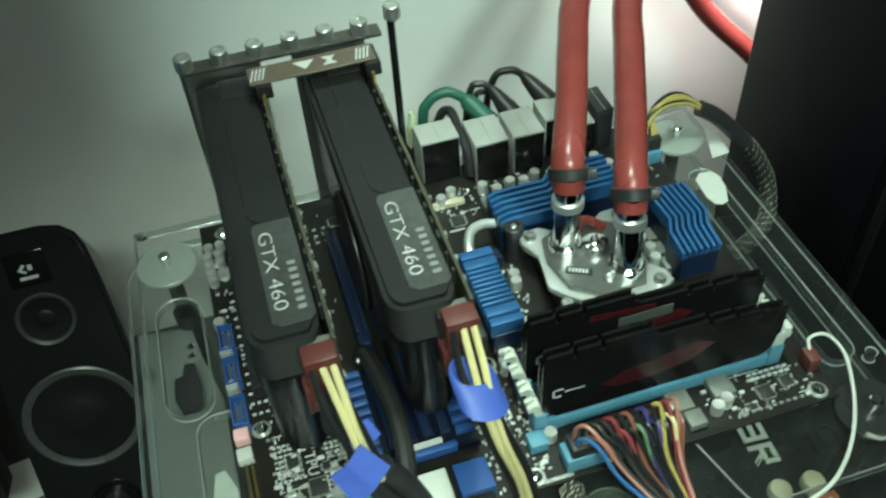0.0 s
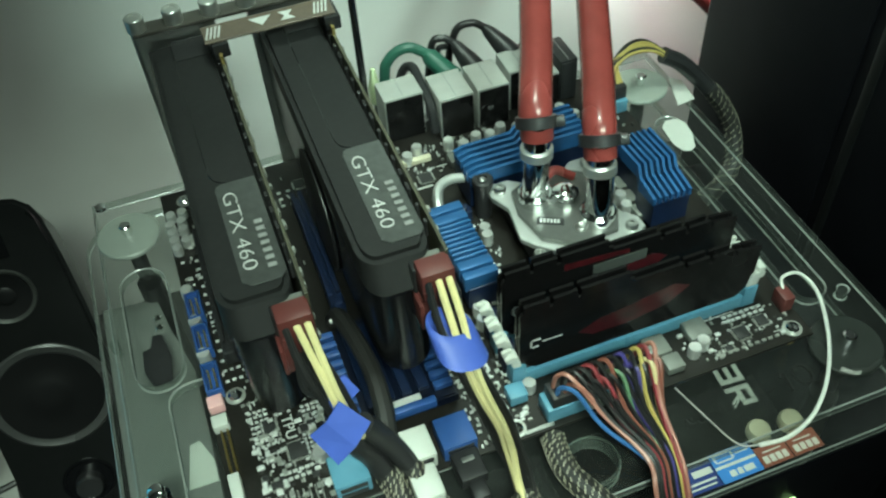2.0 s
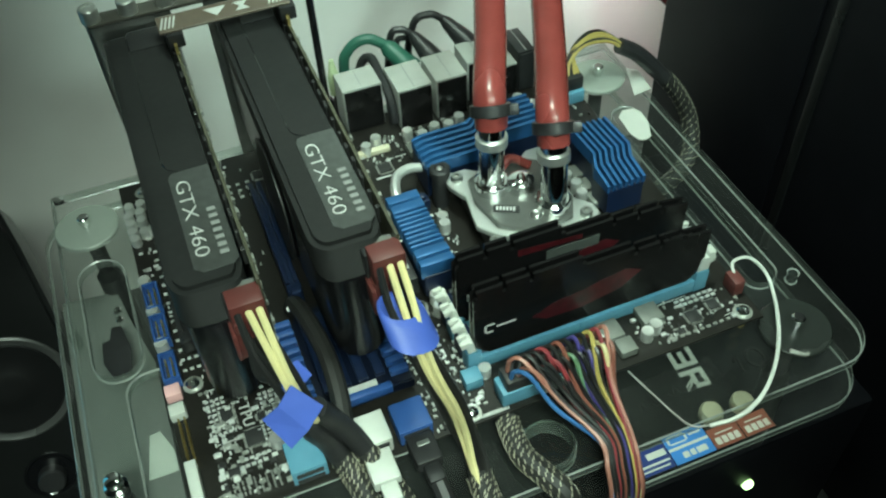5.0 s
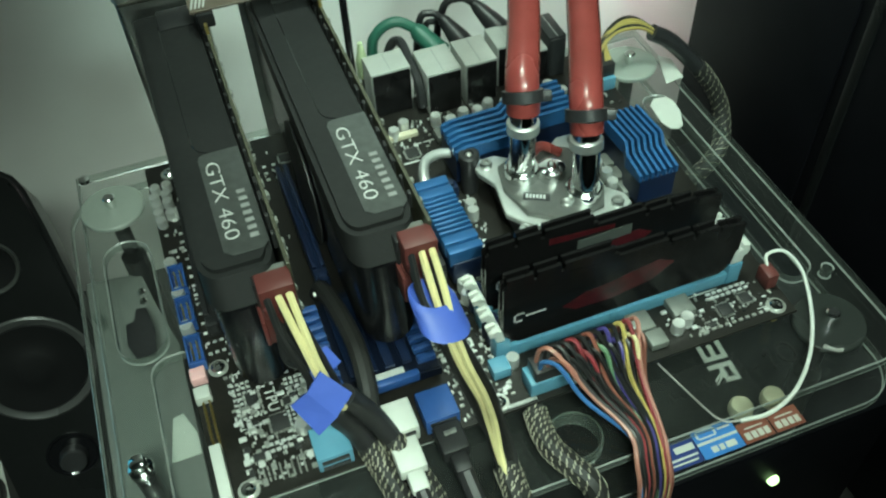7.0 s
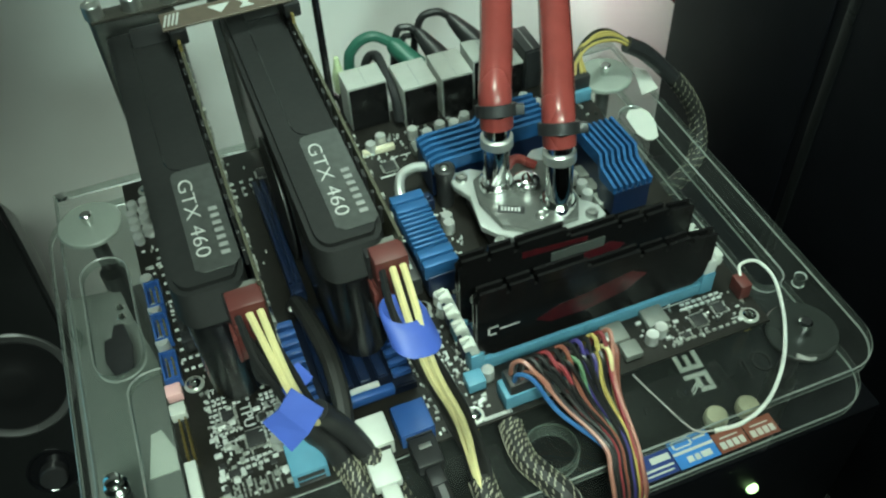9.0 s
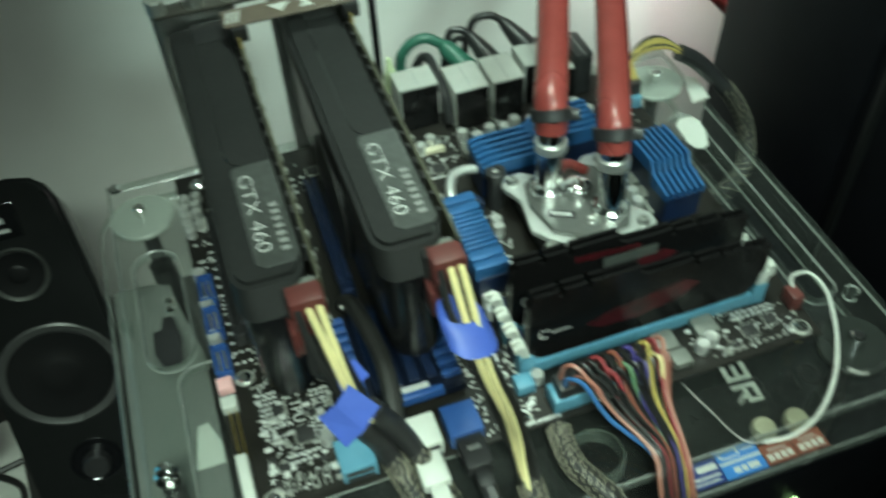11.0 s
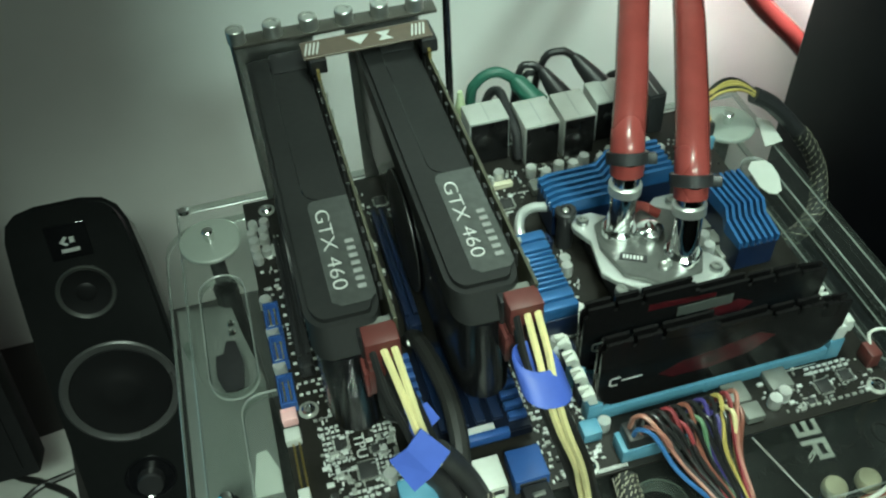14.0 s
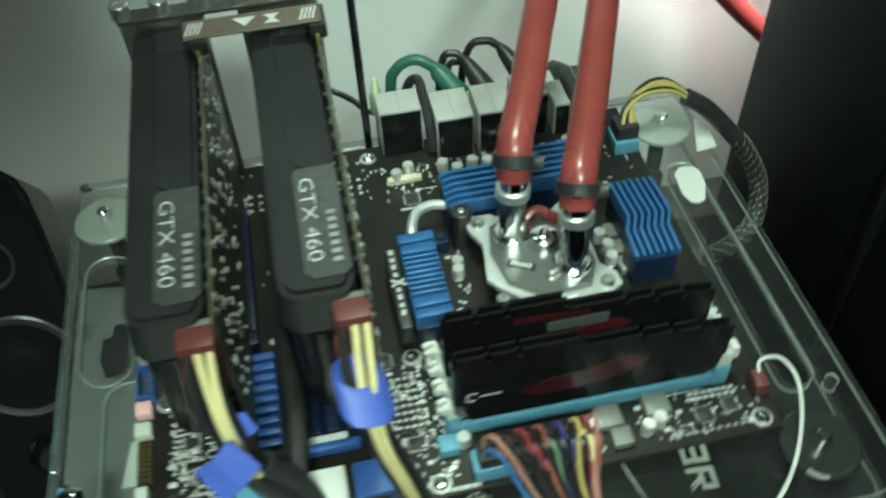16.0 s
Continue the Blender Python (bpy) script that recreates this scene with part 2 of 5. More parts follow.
def as_mesh(name, bm, mats, smooth=30):
    me = bpy.data.meshes.new(name)
    bmesh.ops.recalc_face_normals(bm, faces=bm.faces[:])
    bm.to_mesh(me)
    bm.free()
    for m in (mats if isinstance(mats, (list, tuple)) else (mats,)):
        me.materials.append(m)
    if smooth:
        me.shade_smooth()
        me.set_sharp_from_angle(angle=radians(smooth))
    return me


def part(name, bm, mats, parent=None, label="", smooth=30):
    """Links a bmesh, in world metres, as one mesh under a thing or a part."""
    ob = new(name, as_mesh(name, bm, mats, smooth))
    if parent is not None:
        ob.parent = parent
        if parent.parent is None and parent.type == "EMPTY":
            ob.matrix_parent_inverse = parent.matrix_basis.inverted()
    return tagged(ob, label)


def solo(name, bm, mats, label, category, group="", kind="", smooth=30):
    return tagged(part(name, bm, mats, None, "", smooth), label, category, group, kind)


def join(*bms):
    out = bmesh.new()
    for b in bms:
        me = bpy.data.meshes.new("tmp")
        b.to_mesh(me)
        b.free()
        out.from_mesh(me)
        bpy.data.meshes.remove(me)
    return out


def slot(bm, i):
    for f in bm.faces:
        f.material_index = i
    return bm


def turn(bm, m):
    bmesh.ops.transform(bm, matrix=m, verts=bm.verts[:])
    return bm


def box(x0, x1, y0, y1, z0, z1, bevel=0.0, seg=2):
    bm = bmesh.new()
    bmesh.ops.create_cube(bm, size=1)
    turn(bm, Matrix.Translation(((x0 + x1) / 2, (y0 + y1) / 2, (z0 + z1) / 2)) @ Matrix.Diagonal((x1 - x0, y1 - y0, z1 - z0, 1)))
    if bevel:
        bmesh.ops.bevel(bm, geom=bm.edges[:], offset=bevel, segments=seg, affect="EDGES", profile=0.5)
    return bm


def lathe(profile, at, axis=(0, 0, 1), n=24):
    """A turned solid: profile of (radius, height) from bottom to top."""
    bm = bmesh.new()
    rings = []
    for r, h in profile:
        rings.append([bm.verts.new((max(r, 1e-5) * math.cos(2 * math.pi * k / n), max(r, 1e-5) * math.sin(2 * math.pi * k / n), h)) for k in range(n)])
    for a, b in zip(rings, rings[1:]):
        for k in range(n):
            bm.faces.new((a[k], a[(k + 1) % n], b[(k + 1) % n], b[k]))
    bm.faces.new(rings[0][::-1])
    bm.faces.new(rings[-1])
    q = Vector((0, 0, 1)).rotation_difference(Vector(axis).normalized()).to_matrix().to_4x4()
    return turn(bm, Matrix.Translation(at) @ q)


def ring(profile, at, n=28):
    """A turned ring, open in the middle, over a closed profile of (radius, height)."""
    bm = bmesh.new()
    rows = [[bm.verts.new((at[0] + r * math.cos(2 * math.pi * k / n), at[1] + r * math.sin(2 * math.pi * k / n), at[2] + h)) for k in range(n)] for r, h in profile]
    for a, b in zip(rows, rows[1:] + rows[:1]):
        for k in range(n):
            bm.faces.new((a[k], a[(k + 1) % n], b[(k + 1) % n], b[k]))
    return bm


def cyl(at, r, h, axis=(0, 0, 1), n=20, bevel=0.0):
    b = min(bevel, r * 0.5, h * 0.4)
    prof = [(r, 0), (r, h)] if not b else [(r - b, 0), (r, b), (r, h - b), (r - b, h)]
    return lathe(prof, at, axis, n)


def smooth_path(points, steps=6):
    """Points of a Catmull-Rom curve through the given ones."""
    P = [Vector(p) for p in points]
    P = [2 * P[0] - P[1]] + P + [2 * P[-1] - P[-2]]
    out = []
    for a, b, c, d in zip(P, P[1:], P[2:], P[3:]):
        for k in range(steps):
            t = k / steps
            out.append(0.5 * (2 * b + (c - a) * t + (2 * a - 5 * b + 4 * c - d) * t * t + (3 * b - a - 3 * c + d) * t ** 3))
    out.append(P[-2])
    return out


def tube(points, r, n=8, steps=6, curved=True, radii=None, wave=0.0):
    pts = smooth_path(points, steps) if curved else [Vector(p) for p in points]
    bm = bmesh.new()
    rings = []
    side = None
    for i, p in enumerate(pts):
        d = (pts[min(i + 1, len(pts) - 1)] - pts[max(i - 1, 0)]).normalized()
        if side is None:
            side = d.cross(Vector((0.31, 0.17, 0.93)))
        side = (side - d * side.dot(d)).normalized()
        up = d.cross(side)
        rad = r if radii is None else radii(i / (len(pts) - 1))
        rad *= 1 + wave * math.sin(i * 1.7)
        rings.append([bm.verts.new(p + rad * (side * math.cos(2 * math.pi * k / n) + up * math.sin(2 * math.pi * k / n))) for k in range(n)])
    for a, b in zip(rings, rings[1:]):
        for k in range(n):
            bm.faces.new((a[k], a[(k + 1) % n], b[(k + 1) % n], b[k]))
    bm.faces.new(rings[0][::-1])
    bm.faces.new(rings[-1])
    return bm


def prism(outline, z0, z1, bevel=0.0):
    """An upright solid over an outline of (x, y)."""
    bm = bmesh.new()
    lo = [bm.verts.new((x, y, z0)) for x, y in outline]
    f = bm.faces.new(lo)
    r = bmesh.ops.extrude_face_region(bm, geom=[f])
    top = [v for v in r["geom"] if isinstance(v, bmesh.types.BMVert)]
    bmesh.ops.translate(bm, vec=(0, 0, z1 - z0), verts=top)
    if bevel:
        bmesh.ops.bevel(bm, geom=[e for e in bm.edges if abs(e.verts[0].co.z - e.verts[1].co.z) < 1e-6], offset=bevel, segments=2, affect="EDGES")
    return bm


def rounded(x0, x1, y0, y1, r, n=6):
    pts = []
    for cx, cy, a in ((x1 - r, y1 - r, 0), (x0 + r, y1 - r, 90), (x0 + r, y0 + r, 180), (x1 - r, y0 + r, 270)):
        for k in range(n + 1):
            t = radians(a + 90 * k / n)
            pts.append((cx + r * math.cos(t), cy + r * math.sin(t)))
    return pts


def letters(name, text, size, m, mat, parent, depth=0.0002, align="LEFT", width=1.0, bold=0.0):
    c = bpy.data.curves.new(name, "FONT")
    c.body, c.size, c.extrude, c.align_x, c.space_character = text, size, depth, align, width
    c.offset = bold
    ob = new("tmp_text", c)
    me = bpy.data.meshes.new_from_object(ob.evaluated_get(bpy.context.evaluated_depsgraph_get()))
    bpy.data.objects.remove(ob)
    bpy.data.curves.remove(c)
    me.transform(m)
    me.materials.clear()
    me.materials.append(mat)
    o = new(name, me)
    o.parent = parent
    if parent.parent is None and parent.type == "EMPTY":
        o.matrix_parent_inverse = parent.matrix_basis.inverted()
    return o

# ---- the room ----
WY, DZ = WALL_Y, -0.300
solo("wall_north", box(-1.6, 1.7, WY, WY + 0.1, -1.05, 1.4), WALL, "white painted wall behind the desk", "wall", kind="structure", smooth=0)
solo("wall_south", box(-1.6, 1.7, -2.5, -2.4, -1.05, 1.4), ROOM, "unseen room wall with shade put into its grey", "wall", kind="structure", smooth=0)
solo("wall_west", box(-1.7, -1.6, -2.4, WY, -1.05, 1.4), ROOM, "unseen room wall with shade put into its grey", "wall", kind="structure", smooth=0)
solo("wall_east", box(1.7, 1.8, -2.4, WY, -1.05, 1.4), ROOM, "unseen room wall with shade put into its grey", "wall", kind="structure", smooth=0)
solo("ceiling", box(-1.7, 1.8, -2.5, WY + 0.1, 1.4, 1.5), ROOM, "unseen ceiling with shade put into its grey", "ceiling", kind="structure", smooth=0)
solo("floor", box(-1.7, 1.8, -2.5, WY + 0.1, -1.15, -1.05), FLOOR, "dark brown floor", "floor", kind="structure", smooth=0)

desk = thing("desk", (0.1, -0.2, -1.05), "dark laminate desk against the wall", "desk")
part("desktop", box(-0.9, 1.1, -0.62, WY - 0.003, DZ - 0.03, DZ, 0.002), DESK, desk)
for x in (-0.86, 1.06):
    for y in (-0.56, 0.14):
        part("leg", box(x - 0.025, x + 0.025, y - 0.025, y + 0.025, -1.05, DZ - 0.03, 0.002), DESK, desk)


# ---- the open test bench ----
def sheet(outline, holes, z0, z1):
    """A flat sheet with holes; slot 0 the faces, slot 1 the sawn edges."""
    bm = bmesh.new()
    edges = []
    for loop in [outline] + holes:
        vs = [bm.verts.new((x, y, z0)) for x, y in loop]
        edges += [bm.edges.new((a, b)) for a, b in zip(vs, vs[1:] + vs[:1])]
    r = bmesh.ops.triangle_fill(bm, edges=edges, use_beauty=True, use_dissolve=False)
    faces = bm.faces[:]
    r = bmesh.ops.extrude_face_region(bm, geom=faces)
    bmesh.ops.translate(bm, vec=(0, 0, z1 - z0), verts=[v for v in r["geom"] if isinstance(v, bmesh.types.BMVert)])
    bmesh.ops.recalc_face_normals(bm, faces=bm.faces[:])
    rim = [e for e in bm.edges if len(e.link_faces) == 2 and abs(abs(e.link_faces[0].normal.z) - abs(e.link_faces[1].normal.z)) > 0.5]
    bmesh.ops.bevel(bm, geom=rim, offset=0.0007, segments=1, affect="EDGES")
    bmesh.ops.recalc_face_normals(bm, faces=bm.faces[:])
    for f in bm.faces:
        n = abs(f.normal.z)
        f.material_index = 0 if n > 0.9 else 1 if n > 0.2 else 2
    return bm


PX0, PX1, PY0, PY1, PT = -0.0575, 0.342, -0.282, 0.021, -0.010
bench = thing("test_bench", (0.145, -0.13, DZ), "open test bench of two clear acrylic sheets on posts", "test bench")
circle = lambda x, y, r, n=20: [(x + r * math.cos(2 * math.pi * k / n), y + r * math.sin(2 * math.pi * k / n)) for k in range(n)]
part("upper_sheet", sheet([(PX1, PY1), (PX0, PY1)] + rounded(PX0, PX1, PY0, PY1, 0.024, 8)[18:], [rounded(-0.049, -0.023, -0.135, -0.047, 0.0128), rounded(-0.0345, 0.10, -0.236, -0.140, 0.011), rounded(0.306, 0.3235, -0.2185, -0.050, 0.0080), circle(0.3305, -0.2195, 0.003, 12)], PT - 0.0065, PT), (ACRYL, ACRYL_EDGE, ACRYL_SIDE), bench, "clear acrylic sheet with slots")
part("lower_sheet", sheet(rounded(-0.0735, 0.346, PY0 - 0.0040, 0.042, 0.028, 8), [circle(0.165, -0.246, 0.0145)], -0.0515, -0.045), (ACRYL, ACRYL_EDGE, ACRYL_SIDE), bench, "clear acrylic sheet")
part("grommet", ring([(0.0132, 0), (0.0144, 0.0006), (0.0144, 0.0120), (0.0138, 0.0126), (0.0132, 0.0120), (0.0132, 0.0006)], (0.165, -0.246, -0.0550), 32), ACRYL_SIDE, bench, "shiny ring in the lower sheet")
for x, y, mat in ((-0.038, -0.018, DISC), (0.306, -0.253, DARKDISC), (0.316, -0.016, DISC), (-0.047, -0.2025, DISC)):
    big = y != -0.2025
    if big:
        part("disc", lathe([(0.0185, 0), (0.0192, 0.0006), (0.0192, 0.0028), (0.0185, 0.0034)], (x, y, PT + 0.0002), n=40), mat, bench, "round clear disc under a screw")
    z = PT + (0.0036 if big else 0)
    part("screw", lathe([(0.0028, 0), (0.0028, 0.003), (0.0036, 0.0032), (0.0036, 0.0075), (0.0028, 0.0083)] if big else [(0.006, 0), (0.006, 0.003), (0.0042, 0.004), (0.0042, 0.009), (0.002, 0.010)], (x, y, z), n=16), CHROME, bench)
    part("post", cyl((x, y, -0.045), 0.005, PT - 0.0065 + 0.045, n=16), BLACK, bench)
    part("leg", cyl((x, y, DZ), 0.008, -0.0515 - DZ, n=20), BLACK, bench)
# a shallow grey tray hung under the lower sheet, with two screws, and a torn dark pad over it
part("tray", prism([(-0.0725, -0.0190), (-0.0380, -0.0230), (-0.0330, -0.0510), (-0.0240, -0.0900), (-0.0240, -0.2780), (-0.0725, -0.2780)], -0.0660, -0.0635, 0.0003), TRAY, bench, "grey plastic tray under the lower sheet")
for y in (-0.0410, -0.0490):
    part("tray_screw", lathe([(0.0026, 0), (0.0026, 0.0016), (0.0018, 0.0028), (0.0006, 0.0030)], (-0.0395, y, -0.0635), n=16), CHROME, bench)
for y in (-0.060, -0.240):
    part("tray_post", cyl((-0.066, y, -0.0636), 0.0030, 0.0122, n=12), ACRYL_SIDE, bench)
part("dark_pad", prism([(-0.0500, -0.0960), (-0.0490, -0.0800), (-0.0440, -0.0790), (-0.0420, -0.0700), (-0.0360, -0.0710), (-0.0330, -0.0900), (-0.0350, -0.1080), (-0.0460, -0.1080)], -0.0449, -0.0438, 0.0003), BLACK, bench, "torn black foam pad on the lower sheet")
part("corner_nub", lathe([(0.0030, 0), (0.0034, 0.0006), (0.0034, 0.0030), (0.0020, 0.0036)], (-0.0520, 0.0150, PT), n=16), CHROME, bench)
# the bar behind the cards and its two rods
BY, BZ = 0.0055, 0.1155
part("bracket_bar", join(box(0.004, 0.119, BY - 0.0085, BY + 0.003, BZ - 0.0022, BZ, 0.0004)), DARKBAR, bench, "steel bar that the cards are screwed to")
for x in (0.0045, 0.1275):
    part("rod", cyl((x, BY + 0.004, PT), 0.0024, BZ + 0.002 - PT + (0.0 if x < 0.1 else 0.006), n=12), STEEL if x < 0.1 else GLOSSB, bench, "thin upright rod")


def thumbscrew(at):
    x, y, z = at
    bm = lathe([(0.0022, 0), (0.0022, 0.002), (0.0047, 0.0022), (0.0052, 0.0028), (0.0052, 0.0102), (0.0047, 0.0109), (0.0030, 0.0110), (0.0028, 0.0104)], (x, y, z), n=20)
    return bm


for k in range(7):
    x = 0.0066 + 0.0201 * k
    z = BZ - 0.0030 + (0.006 if k == 6 else 0)
    ob = part("thumbscrew", thumbscrew((x, BY - 0.003, z)), NICKEL, bench)


# ---- motherboard ----
board = thing("motherboard", (0.14, -0.12, 0.0), "black motherboard with blue slots and heatsinks", "motherboard")
BX0, BX1 = -0.0140, 0.2905
HOLES = [(0, -0.0102), (0, -0.1651), (0, -0.2375), (0.12446, -0.0102), (0.12446, -0.1651), (0.12446, -0.2375), (0.28194, -0.0335), (0.28194, -0.1651), (0.28194, -0.2375)]
part("circuit_board", prism([(BX0, -0.244), (BX1, -0.244), (BX1, 0), (BX0, 0)], -0.0016, 0), PCB, board, "black circuit board", smooth=0)
for x, y in HOLES:
    part("standoff", cyl((x, y, PT), 0.003, -0.0016 - PT, n=6), GOLD, board)
    pad = part("screw_pad", lathe([(0.0052, 0.0001), (0.0052, 0.0004), (0.0046, 0.0004)], (x, y, 0), n=24), TIN, board)
    part("screw", lathe([(0.0036, 0.0004), (0.0036, 0.0016), (0.0026, 0.0026), (0.0013, 0.0028), (0.0009, 0.0020)], (x, y, 0), n=16), CHROME, pad)


def expansion_slot(x, y0, y1, mat, wide=0.0075, high=0.0112):
    bm = join(box(x - wide / 2, x - 0.0011, y0, y1, 0.0002, high, 0.0004), box(x + 0.0011, x + wide / 2, y0, y1, 0.0002, high, 0.0004), box(x - 0.0012, x + 0.0012, y0 + 0.001, y1 - 0.001, 0.0002, high * 0.6))
    ob = part("expansion_slot", bm, mat, board)
    part("slot_latch", join(box(x - 0.004, x + 0.004, y0 - 0.008, y0 - 0.0002, 0.0002, 0.010, 0.001), box(x - 0.0028, x + 0.0028, y0 - 0.012, y0 - 0.0075, 0.006, 0.015, 0.0012)), mat, ob)
    return ob


expansion_slot(0.1055, -0.137, -0.048, NAVY)
expansion_slot(0.0445, -0.137, -0.048, NAVY)
expansion_slot(0.0648, -0.128, -0.042, NAVY)
expansion_slot(0.0852, -0.072, -0.047, NAVY)
expansion_slot(0.0242, -0.128, -0.042, BLACK)
expansion_slot(0.0039, -0.137, -0.048, BLACK)

# memory sockets with their latches
DY = (-0.211, -0.2, -0.189, -0.178)
for k, y in enumerate(DY):
    mat = LBLUE if k % 2 == 0 else NAVY
    s = part("memory_socket", join(box(0.1335, 0.2715, y - 0.0038, y - 0.0010, 0.0002, 0.0090, 0.0004), box(0.1335, 0.2715, y + 0.0010, y + 0.0038, 0.0002, 0.0090, 0.0004), box(0.1335, 0.2715, y - 0.0012, y + 0.0012, 0.0002, 0.0050), box(0.1325, 0.1400, y - 0.0044, y + 0.0044, 0.0002, 0.0155, 0.0006), box(0.2650, 0.2730, y - 0.0044, y + 0.0044, 0.0002, 0.0155, 0.0006), box(0.196, 0.199, y - 0.0042, y + 0.0042, 0.0002, 0.0095, 0.0004)), mat, board, "pale blue memory socket" if k % 2 == 0 else "dark blue memory socket")
    for x, d in ((0.1350, -1), (0.2700, 1)):
        a = turn(join(box(-0.0016, 0.0030, -0.0034, 0.0034, -0.004, 0.0085, 0.0008), box(-0.0038, 0.0016, -0.0034, -0.0010, 0.0062, 0.0105, 0.0006), box(-0.0038, 0.0016, 0.0010, 0.0034, 0.0062, 0.0105, 0.0006)), Matrix.Translation((x, y, 0.0145)) @ Matrix.Rotation(radians(14 * d), 4, "Y") @ Matrix.Diagonal((1.0 if d < 0 else -1.0, 1, 1, 1)))
        part("latch", a, WHITE, s)


part("end_latch", turn(join(box(-0.0030, 0.0042, -0.0036, 0.0036, 0.0, 0.0105, 0.0010), box(0.0010, 0.0056, -0.0032, 0.0032, 0.0085, 0.0135, 0.0010)), Matrix.Translation((0.2685, DY[0], 0.0150)) @ Matrix.Rotation(radians(8), 4, "Y")), WHITE, board, "white memory latch")


def can(x, y, r=0.0036, h=0.0085, parent=None):
    """An electrolytic capacitor can."""
    bm = lathe([(r * 0.94, 0.0002), (r, 0.0008), (r, 0.0012), (r * 0.9, 0.0016), (r, 0.0020), (r, h - 0.0006), (r * 0.93, h), (r * 0.6, h - 0.0001)], (x, y, 0), n=16)
    return part("capacitor", bm, CAPTOP, parent or board)


def choke(x, y, s=0.0055, h=0.0055, a=0):
    part("choke", turn(box(-s, s, -s, s, 0.0003, h, 0.0008), Matrix.Translation((x, y, 0)) @ Matrix.Rotation(radians(a), 4, "Z")), CHOKE, board)


# rows of cans and chokes round the processor, by the slots and at the front
for x, y in ((-0.0108, -0.0995), (-0.0102, -0.1228), (-0.0100, -0.1468)):
    can(x, y + 0.0090, 0.0035, 0.0085)
for x, y in ((-0.0115, -0.0330), (-0.0045, -0.0320), (-0.0110, -0.0400), (-0.0045, -0.0390), (-0.0110, -0.0470), (-0.0045, -0.0490), (0.0005, -0.0490), (-0.0105, -0.0540), (-0.0100, -0.0250), (-0.0030, -0.0245)):
    can(x, y, 0.0030, 0.0060)
for x, y in ((0.1345, -0.1655), (0.1335, -0.1735), (0.1600, -0.1120), (0.1590, -0.1180)):
    can(x, y, 0.0034, 0.0085)
for x, y in ((0.151, -0.156), (0.154, -0.149), (0.166, -0.172), (0.160, -0.165), (0.168, -0.032), (0.176, -0.038), (0.186, -0.034), (0.195, -0.036), (0.204, -0.032), (0.214, -0.036), (0.222, -0.031), (0.231, -0.034), (0.240, -0.036), (0.247, -0.030), (0.253, -0.040), (0.147, -0.030), (0.139, -0.035), (0.242, -0.110), (0.244, -0.119), (0.243, -0.128), (0.236, -0.076)):
    can(x, y, 0.0034, 0.0085)
for x, y in ((0.226, -0.2325), (0.2325, -0.2300), (0.2005, -0.2265), (0.1395, -0.2195), (0.0315, -0.2165)):
    can(x, y, 0.0034, 0.0075)
for x, y in ((0.2095, -0.2225), (0.2340, -0.2210), (0.2125, -0.2345)):
    choke(x, y, 0.0062 if y > -0.23 else 0.0048)
for k in range(6):
    choke(0.168 + 0.0125 * k, -0.046, 0.0052, 0.006)
for k in range(3):
    choke(0.251, -0.108 - 0.0125 * k, 0.0052, 0.006)

# rear sockets: shielded blocks, seen from the inside of the board
def rear_port(x0, x1, y0, y1, h, face, shell):
    p = part("rear_port", box(x0, x1, y0, y1, 0.0002, h, 0.0005), shell, board, "shielded rear connector block")
    part("inner_face", box(x0 + 0.0008, x1 - 0.0008, y0 - 0.0014, y0 - 0.0002, 0.001, h - 0.0012, 0.0003), face, p)
    part("seam", box((x0 + x1) / 2 - 0.0003, (x0 + x1) / 2 + 0.0003, y0 + 0.001, y1 - 0.001, h, h + 0.00025), GREYPRINT, p)
    return p


rear_port(0.1345, 0.1605, -0.010, 0.0105, 0.0335, RAMBLK, PORTTOP)
rear_port(0.1675, 0.1905, -0.021, 0.0070, 0.0310, RAMBLK, PORTTOP)
rear_port(0.1935, 0.2150, -0.021, 0.0070, 0.0310, RAMBLK, PORTTOP)
rear_port(0.2190, 0.2400, -0.012, 0.0110, 0.0310, RAMBLK, PORTTOP)
rear_port(0.2430, 0.2530, -0.016, 0.0080, 0.0240, RAMBLK, PORTTOP)
rear_port(0.2540, 0.2660, -0.016, 0.0110, 0.0310, BLACK, BLACK)
part("yellow_bar", box(0.133, 0.154, -0.038, -0.034, 0.0002, 0.004, 0.0005), CREAM, board, "pale yellow slot strip")


